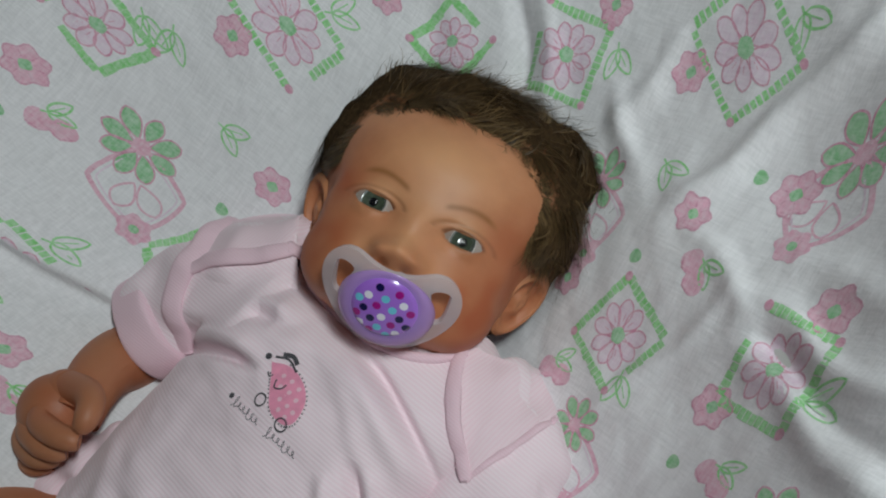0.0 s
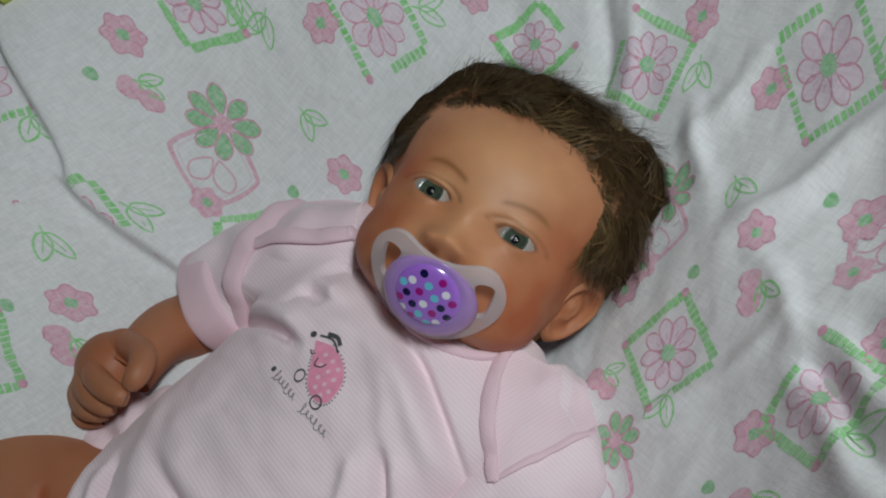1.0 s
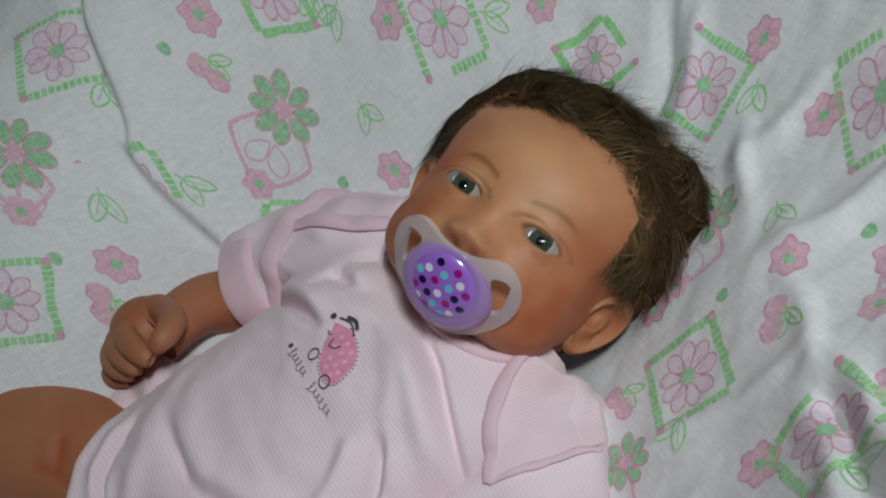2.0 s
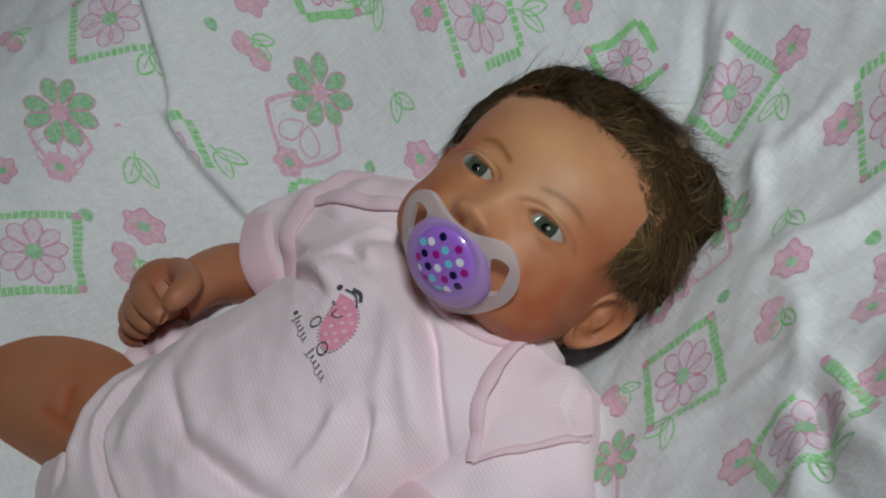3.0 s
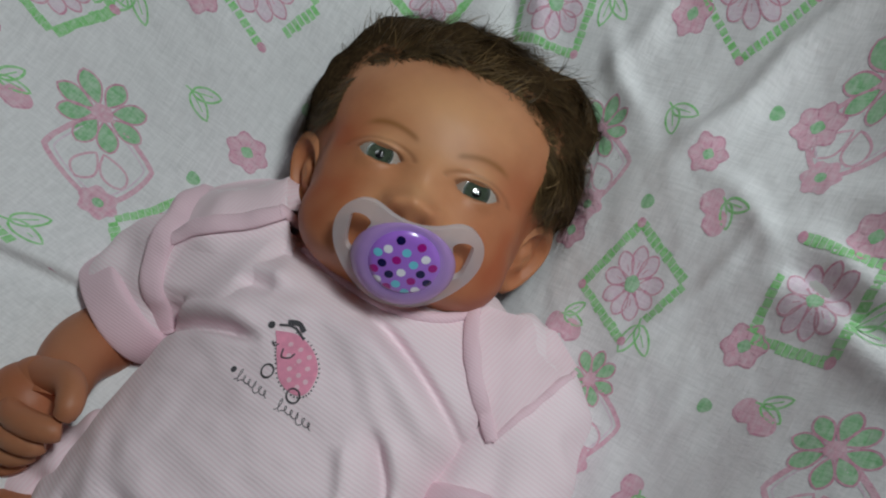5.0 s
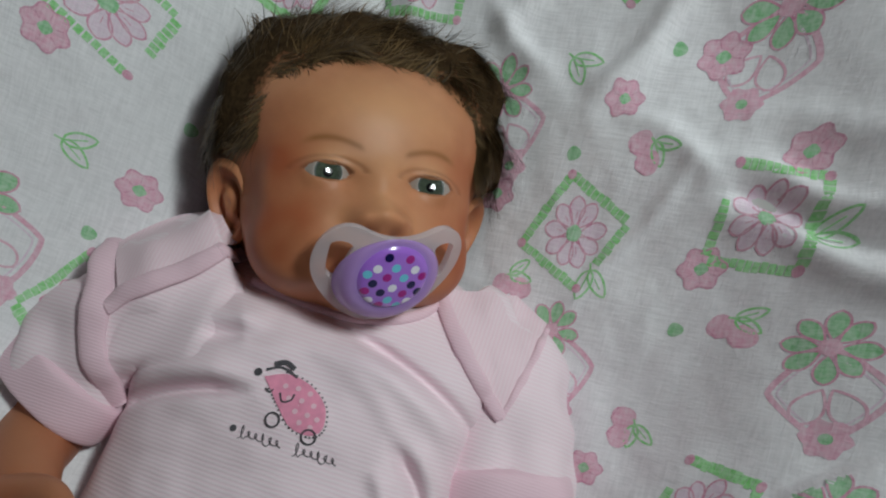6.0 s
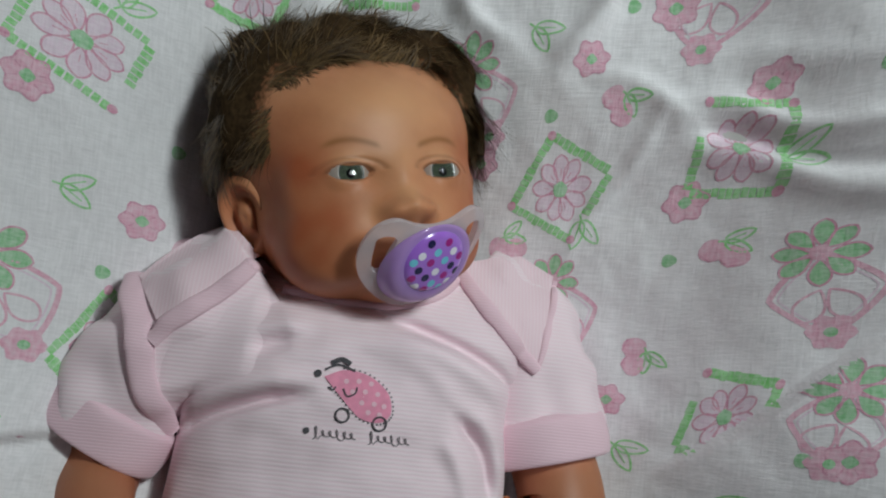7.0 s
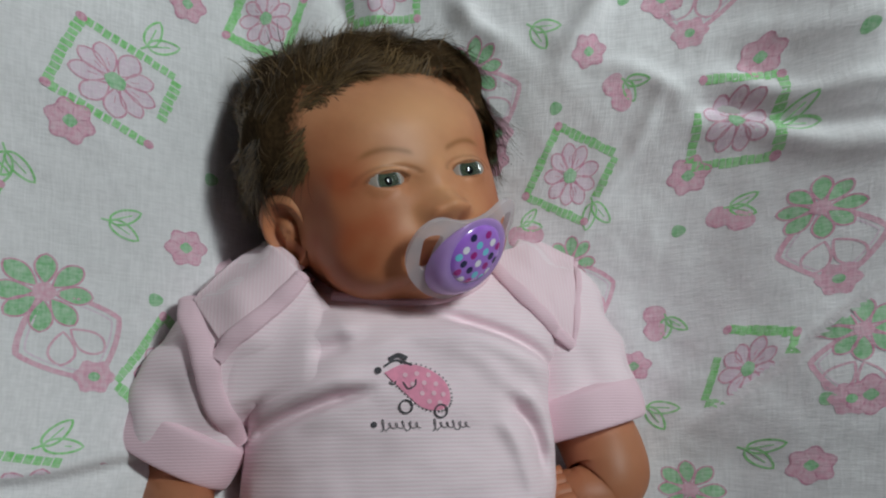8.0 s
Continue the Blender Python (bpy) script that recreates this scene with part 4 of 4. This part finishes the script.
def quad_patch(corners, n, m):
    """A lattice over four x, y corners."""
    a, b, c, d = [np.array(q, float) for q in corners]
    v = [(a * (1 - s) + b * s) * (1 - t) + (d * (1 - s) + c * s) * t for s in np.linspace(0, 1, n) for t in np.linspace(0, 1, m)]
    return np.array(v), grid_faces(n, m)


# yoke that carries the cloth over from chest to sleeve
v2, f2 = quad_patch([(-60, -12), (-106, -34), (-110, -72), (-62, -60)], 56, 40)
Shape().add(settled(v2, 56, 40, 0.6, 260, True), [f[::-1] for f in f2]).part("yoke", [JERSEY], suit)

# overlapping shoulder flaps with rolled edges
for corners, bands in (([(-70, -4), (-90, 14), (-119, -18), (-103, -42)], [([(-104, 2), (-116, -6), (-120, -22), (-112, -44), (-108, -62), (-99, -80)], 6.0), ([(-68, -6), (-76, -16), (-88, -28), (-100, -38), (-107, -46)], 4.4)]),
                        ([(14, 5), (46, 15), (62, 7), (55, -38)], [([(14, 5), (25, -10), (40, -26), (55, -39)], 3.4), ([(55, -39), (58, -25), (61, -9), (63, 5)], 1.8)])):
    if corners:
        v2, f2 = quad_patch(corners, 40, 40)
        Shape().add(settled(v2, 40, 40, 1.7), [f[::-1] for f in f2]).part("shoulder_flap", [RIB], suit, "ribbed pink overlapping shoulder flap")
    for band, wide in bands:
        line = smooth_path(band, 10)
        pts = [(*on_suit(a, b, 2.6), wide * (0.75 + 0.25 * math.sin(math.pi * i / len(line)))) for i, (a, b) in enumerate(line)]
        Shape().add(*tube(pts, 2, 16, (0, 0, 1), 0.5, True, 0.8, 0.12)).part("flap_binding", [CUFF], suit, "rolled pink edge binding")

# neckline
neck = smooth_path([(-58, -17), (-50, -18), (-28, -20), (-6, -18), (10, -10), (18, 2)], 8)
Shape().add(*tube([(*on_suit(a, b, 0.8), 2.4) for a, b in neck], 2, 12, (0, 0, 1), 0.8)).part("neck_binding", [CUFF], suit, "narrow pink neck binding")
# gathered leg hem
hem = smooth_path([(-84, -128, 24), (-101, -150, 26), (-110, -174, 22), (-112, -196, 18), (-104, -220, 22), (-88, -236, 28)], 10)
Shape().add(*tube([(*q, 11 + 2.4 * math.sin(i * 0.8)) for i, q in enumerate(hem)], 2, 20, (0, 0, 1), 0.6, True, 2.0, 0.1)).part("leg_hem", [RIB], suit, "gathered pink leg hem")

# chest print: a rounded pink patch with pale dots, grey cap, rings and a dotted rim
PMATS = [PATCH_PINK, PATCH_WHITE, PATCH_GREY]
sh = Shape()
outline = smooth_path([(-36, -53), (-28, -49.5), (-18, -51), (-10, -57), (-8, -65), (-12, -69), (-20, -68), (-27, -62), (-32, -57)], 5)
mid = np.array((-19.5, -59.5))
rows = np.array([mid + (q - mid) * s for s in (0.02, 0.25, 0.5, 0.75, 1.0) for q in outline])
laid(rows, grid_faces(5, len(outline), False, True), 0, 0.5, sh)
patch = sh.part("pink_patch", PMATS, suit, "pink rounded print on the chest")
rng = random.Random(3)
for a, b in [(-27, -54), (-22, -53.5), (-17, -54), (-24, -58), (-19, -57.5), (-14, -58), (-20, -62), (-15, -62), (-11, -62.5), (-17, -65.5), (-12.5, -66)]:
    sh = Shape()
    laid(disc(1.05, 2, 12)[0] + (a, b), disc(1.05, 2, 12)[1], 1, 0.75, sh)
    sh.part("pale_dot", PMATS, patch)
sh = Shape()
for k in range(0, len(outline), 1):
    if k % 45 > 4:
        laid(disc(0.38, 1, 8)[0] + mid + (outline[k] - mid) * 1.06, disc(0.38, 1, 8)[1], 2, 0.6, sh)
sh.part("dotted_rim", PMATS, patch)
for a, b in ((-12, -69.5), (-27, -67.5)):
    sh = Shape()
    laid(*ribbon([(a + 2.7 * math.cos(t), b + 2.7 * math.sin(t)) for t in np.linspace(0, 6.28, 20, endpoint=False)], 0.7, True), 2, 0.8, sh)
    sh.part("grey_ring", PMATS, patch)
sh = Shape()
laid(*ribbon(smooth_path([(-36, -50.2), (-30.5, -47.6), (-24, -49.6)], 5), 0.9), 2, 0.8, sh)
laid(*ribbon(smooth_path([(-33.8, -47.4), (-29.8, -45.4), (-26, -46.9)], 5), 1.9), 2, 0.9, sh)
laid(disc(1.5, 2, 12)[0] + (-38.6, -52), disc(1.5, 2, 12)[1], 2, 0.8, sh)
laid(*ribbon(smooth_path([(-28, -57), (-26, -60), (-23, -58.5), (-22.5, -56)], 5), 0.7), 2, 0.8, sh)
laid(*ribbon(smooth_path([(-34, -57), (-32, -58), (-31, -56.5)], 4), 0.6), 2, 0.8, sh)
sh.part("grey_marks", PMATS, patch)
# the unread brand line: plain strokes of its size
for x0, x1 in ((-38, -21), (-16, 0.5)):
    sh = Shape()
    loops = int((x1 - x0) / 2.6)
    turns = np.linspace(0, loops * 2 * math.pi, loops * 12)
    tall = 1.0 + 1.3 * (turns < 6) + 0.9 * (np.abs(turns - (loops - 2) * 6.28) < 3)
    wave = [(x0 + (x1 - x0) * k / turns[-1] + 1.0 * math.sin(k) + 0.3 * math.cos(k), -75.3 - 1.15 * h * math.cos(k)) for k, h in zip(turns, tall)]
    laid(*ribbon(np.array(wave), 0.32), 2, 0.6, sh)
    sh.part("dark_stroke_line", PMATS, suit, "dark grey printed line of strokes")
sh = Shape()
laid(disc(1.3, 2, 12)[0] + (-40.5, -74.8), disc(1.3, 2, 12)[1], 2, 0.6, sh)
sh.part("dark_spot", PMATS, suit, "dark grey printed spot")

# ---- pacifier ----
PC = np.array((4.37, -27.48, 54.28))
PN = unit((0.1358, -0.6482, 0.7493))
PX = unit(np.array((0.9986, 0.0523, 0.0)) - PN * (np.array((0.9986, 0.0523, 0.0)) @ PN))
PY = np.cross(PN, PX)


def pac(v):
    """From the pacifier's own axes (its face is +z) to the world."""
    v = np.asarray(v, float)
    return head_to_world(PC + v[:, :1] * PX + v[:, 1:2] * PY + v[:, 2:3] * PN)


def shield_field(x, y):
    """Below zero inside the butterfly-shaped shield, above in its two slots."""
    ax = np.abs(x)
    wing = (np.sqrt(((ax - 17.5) / 12.6) ** 2 + ((y - 4.0) / 17.0) ** 2) - 1) * 11
    round_ = np.sqrt(x * x + (y + 4.6) ** 2) - 23.2
    k = 4.0
    body = -np.log(np.exp(-wing / k) + np.exp(-round_ / k)) * k + 1.6
    notch = 20.0 - np.sqrt(x * x + (y - 35.8) ** 2)
    body = np.log(np.exp(body / 1.6) + np.exp(notch / 1.6)) * 1.6
    c, s = math.cos(0.06), math.sin(0.06)
    hx_, hy = (ax - 20.6) * c + (y - 3.4) * s, -(ax - 20.6) * s + (y - 3.4) * c
    slot = 3.1 - np.sqrt((hx_ + 0.012 * hy * hy) ** 2 * (1 - 0.035 * hy) ** 2 + (np.maximum(np.abs(hy) - 6.0, 0)) ** 2)
    return np.maximum(body, slot)


def contour_fill(field, lo, hi, step):
    """Flat polygons filling field < 0, with edges on the zero line."""
    xs, ys = np.arange(lo[0], hi[0], step), np.arange(lo[1], hi[1], step)
    g = field(*np.meshgrid(xs, ys, indexing="ij"))
    verts, index, out = [], {}, []

    def point(key, q):
        if key not in index:
            index[key] = len(verts)
            verts.append(q)
        return index[key]

    for i in range(len(xs) - 1):
        for j in range(len(ys) - 1):
            ring = [(i, j), (i + 1, j), (i + 1, j + 1), (i, j + 1)]
            if min(g[q] for q in ring) >= 0:
                continue
            poly = []
            for k in range(4):
                a, b = ring[k], ring[(k + 1) % 4]
                if g[a] < 0:
                    poly.append(point(a, (xs[a[0]], ys[a[1]])))
                if (g[a] < 0) != (g[b] < 0):
                    t = g[a] / (g[a] - g[b])
                    t = min(max(t, 0.04), 0.96)
                    poly.append(point(tuple(sorted((a, b))), (xs[a[0]] + t * (xs[b[0]] - xs[a[0]]), ys[a[1]] + t * (ys[b[1]] - ys[a[1]]))))
            if len(poly) > 2:
                out.append(tuple(poly))
    return np.array(verts), out


pacifier = thing("pacifier", head_to_world([PC])[0], "purple dotted pacifier with a milky clear shield in the doll's mouth", "pacifier")
v2, f2 = contour_fill(shield_field, (-32, -26), (32, 24), 1.0)


def shield_height(x, y):
    """How far the shield's face lies off its own plane: it wraps the cheeks and falls back over the chin."""
    return 0.4 - 0.008 * x * x - 0.22 * np.log1p(np.exp(np.clip((9 - y) / 3, -30, 30))) * 3


bend = shield_height(v2[:, 0], v2[:, 1])
shield = Shape().add(pac(np.column_stack([v2, bend])), f2).part("shield", [MILKY], pacifier, "milky translucent butterfly-shaped shield with two slots")
so = shield.modifiers.new("thickness", "SOLIDIFY")
so.thickness, so.offset = 0.0026, 0
bv = shield.modifiers.new("round", "BEVEL")
bv.width, bv.segments, bv.limit_method, bv.angle_limit = 0.0008, 3, "ANGLE", 0.9


def dome(profile, n=56, squash=1.0, shift=(0, 0)):
    """A turned shape from rows of (radius, height)."""
    v = [(r * math.cos(a) + shift[0], r * squash * math.sin(a) + shift[1], h) for r, h in profile for a in np.linspace(0, 2 * math.pi, n, endpoint=False)]
    return np.array(v), grid_faces(len(profile), n, False, True)


# lilac drum that grows out of the shield, its flat face carrying the button
drum = []
for i, f in enumerate(np.linspace(0, 1, 12)):
    for a in np.linspace(0, 2 * math.pi, 64, endpoint=False):
        ease = math.sin(f * math.pi / 2)
        r_ = 20.4 - 5.4 * f ** 1.6
        px_, py_ = r_ * math.cos(a), r_ * 0.98 * math.sin(a) - 4.2 * (1 - f)
        low_ = shield_height(np.array(px_), np.array(py_)) + 1.4
        drum.append((px_, py_, low_ + (2.9 - low_) * ease))
drum += [(14.2 * math.cos(a), 14.0 * math.sin(a), 3.0) for a in np.linspace(0, 2 * math.pi, 64, endpoint=False)] + [(0.3 * math.cos(a), 0.3 * math.sin(a), 3.0) for a in np.linspace(0, 2 * math.pi, 64, endpoint=False)]
Shape().add(pac(drum), grid_faces(14, 64, False, True)).part("button_base", [LILAC], pacifier, "translucent lilac round base")


def knob_height(r):
    return 5.4 - 0.007 * r * r - (0.0 if r < 11.5 else (r - 11.5) ** 2 * 0.24)


prof = [(14.6, 2.4), (14.6, 3.0)] + [(r, knob_height(r)) for r in (14.3, 13.6, 12.6, 11.5, 9.5, 8, 6, 4, 2, 0.05)]
v3, f3 = dome(prof, 64)
knob = Shape().add(pac(v3), f3).part("button", [PURPLE], pacifier, "glossy purple domed button")
# dots in slanting rows on the button
DOTS = {"navy": DOT_NAVY, "magenta": DOT_MAGENTA, "teal": DOT_TEAL, "white": DOT_WHITE}
SPOTS = [("navy", -3.7, 9.7), ("teal", -0.3, 5.5), ("magenta", 4.5, 9.1), ("white", -7.3, 4.9), ("teal", -10.6, 2.3), ("navy", -8.0, -1.5), ("magenta", -3.1, 1.4), ("white", 7.3, 4.7), ("teal", 3.5, 1.3), ("magenta", 10.8, 1.7), ("white", -0.1, -3.3), ("navy", -4.3, -5.5), ("navy", 7.1, -1.9), ("magenta", -10.3, -5.1), ("white", -8.1, -9.4), ("teal", -0.7, -9.0), ("magenta", 4.5, -6.0), ("navy", 10.5, -5.3), ("magenta", -3.7, -11.6), ("white", 7.1, -9.8), ("teal", 3.5, -11.9)]
for colour, a, b in SPOTS:
    dv, df = disc(1.75, 2, 16)
    dv = dv + (a, b)
    out_ = np.hypot(dv[:, 0], dv[:, 1])
    dv = dv * np.minimum(1, 13.4 / np.maximum(out_, 1e-6))[:, None]
    hz = [knob_height(math.hypot(p_[0], p_[1])) + 0.12 for p_ in dv]
    Shape().add(pac(np.column_stack([dv, hz])), df).part("dot", [DOTS[colour]], knob, colour.replace("teal", "turquoise") + " printed dot")
# teat holder behind the shield, reaching into the mouth
v3, f3 = dome([(8, -14), (8.4, -8), (9, -5.5), (0.5, -5.4)], 40)
Shape().add(pac(v3), f3).part("teat_collar", [MILKY], pacifier)

# ---- folded white cloth under the leg, and the yellow-green cloth past the blanket ----
wx, wy = np.meshgrid(np.linspace(-112, -20, 50), np.linspace(-345, -252, 30), indexing="ij")
wz = lie(wx, wy) + 12 + 2.5 * np.sin(wy * 0.22) + 1.5 * np.sin(wx * 0.09)
wz[:, -1] -= 5
cloth = Shape().add(np.stack([wx, wy, wz], -1).reshape(-1, 3), [f[::-1] for f in grid_faces(60, 24)]).part("folded_cloth", [TOWEL])
tagged(cloth, "folded white cotton cloth lying under the doll's leg", "cloth")
so = cloth.modifiers.new("thickness", "SOLIDIFY")
so.thickness, so.offset = 0.007, -1


# yellow-green cloth that shows past the blanket's far fold
yx, yy = np.meshgrid(np.linspace(-345, -254, 30), np.linspace(-52, -8, 20), indexing="ij")
yz = lie(yx, yy) + 7 + 1.5 * np.sin(yx * 0.12 + yy * 0.07)
yellow = Shape().add(np.stack([yx, yy, yz], -1).reshape(-1, 3), [f[::-1] for f in grid_faces(30, 20)]).part("yellow_cloth", [YELLOW])
tagged(yellow, "folded yellow-green cotton cloth lying on the blanket", "cloth")
so = yellow.modifiers.new("thickness", "SOLIDIFY")
so.thickness, so.offset = 0.006, -1
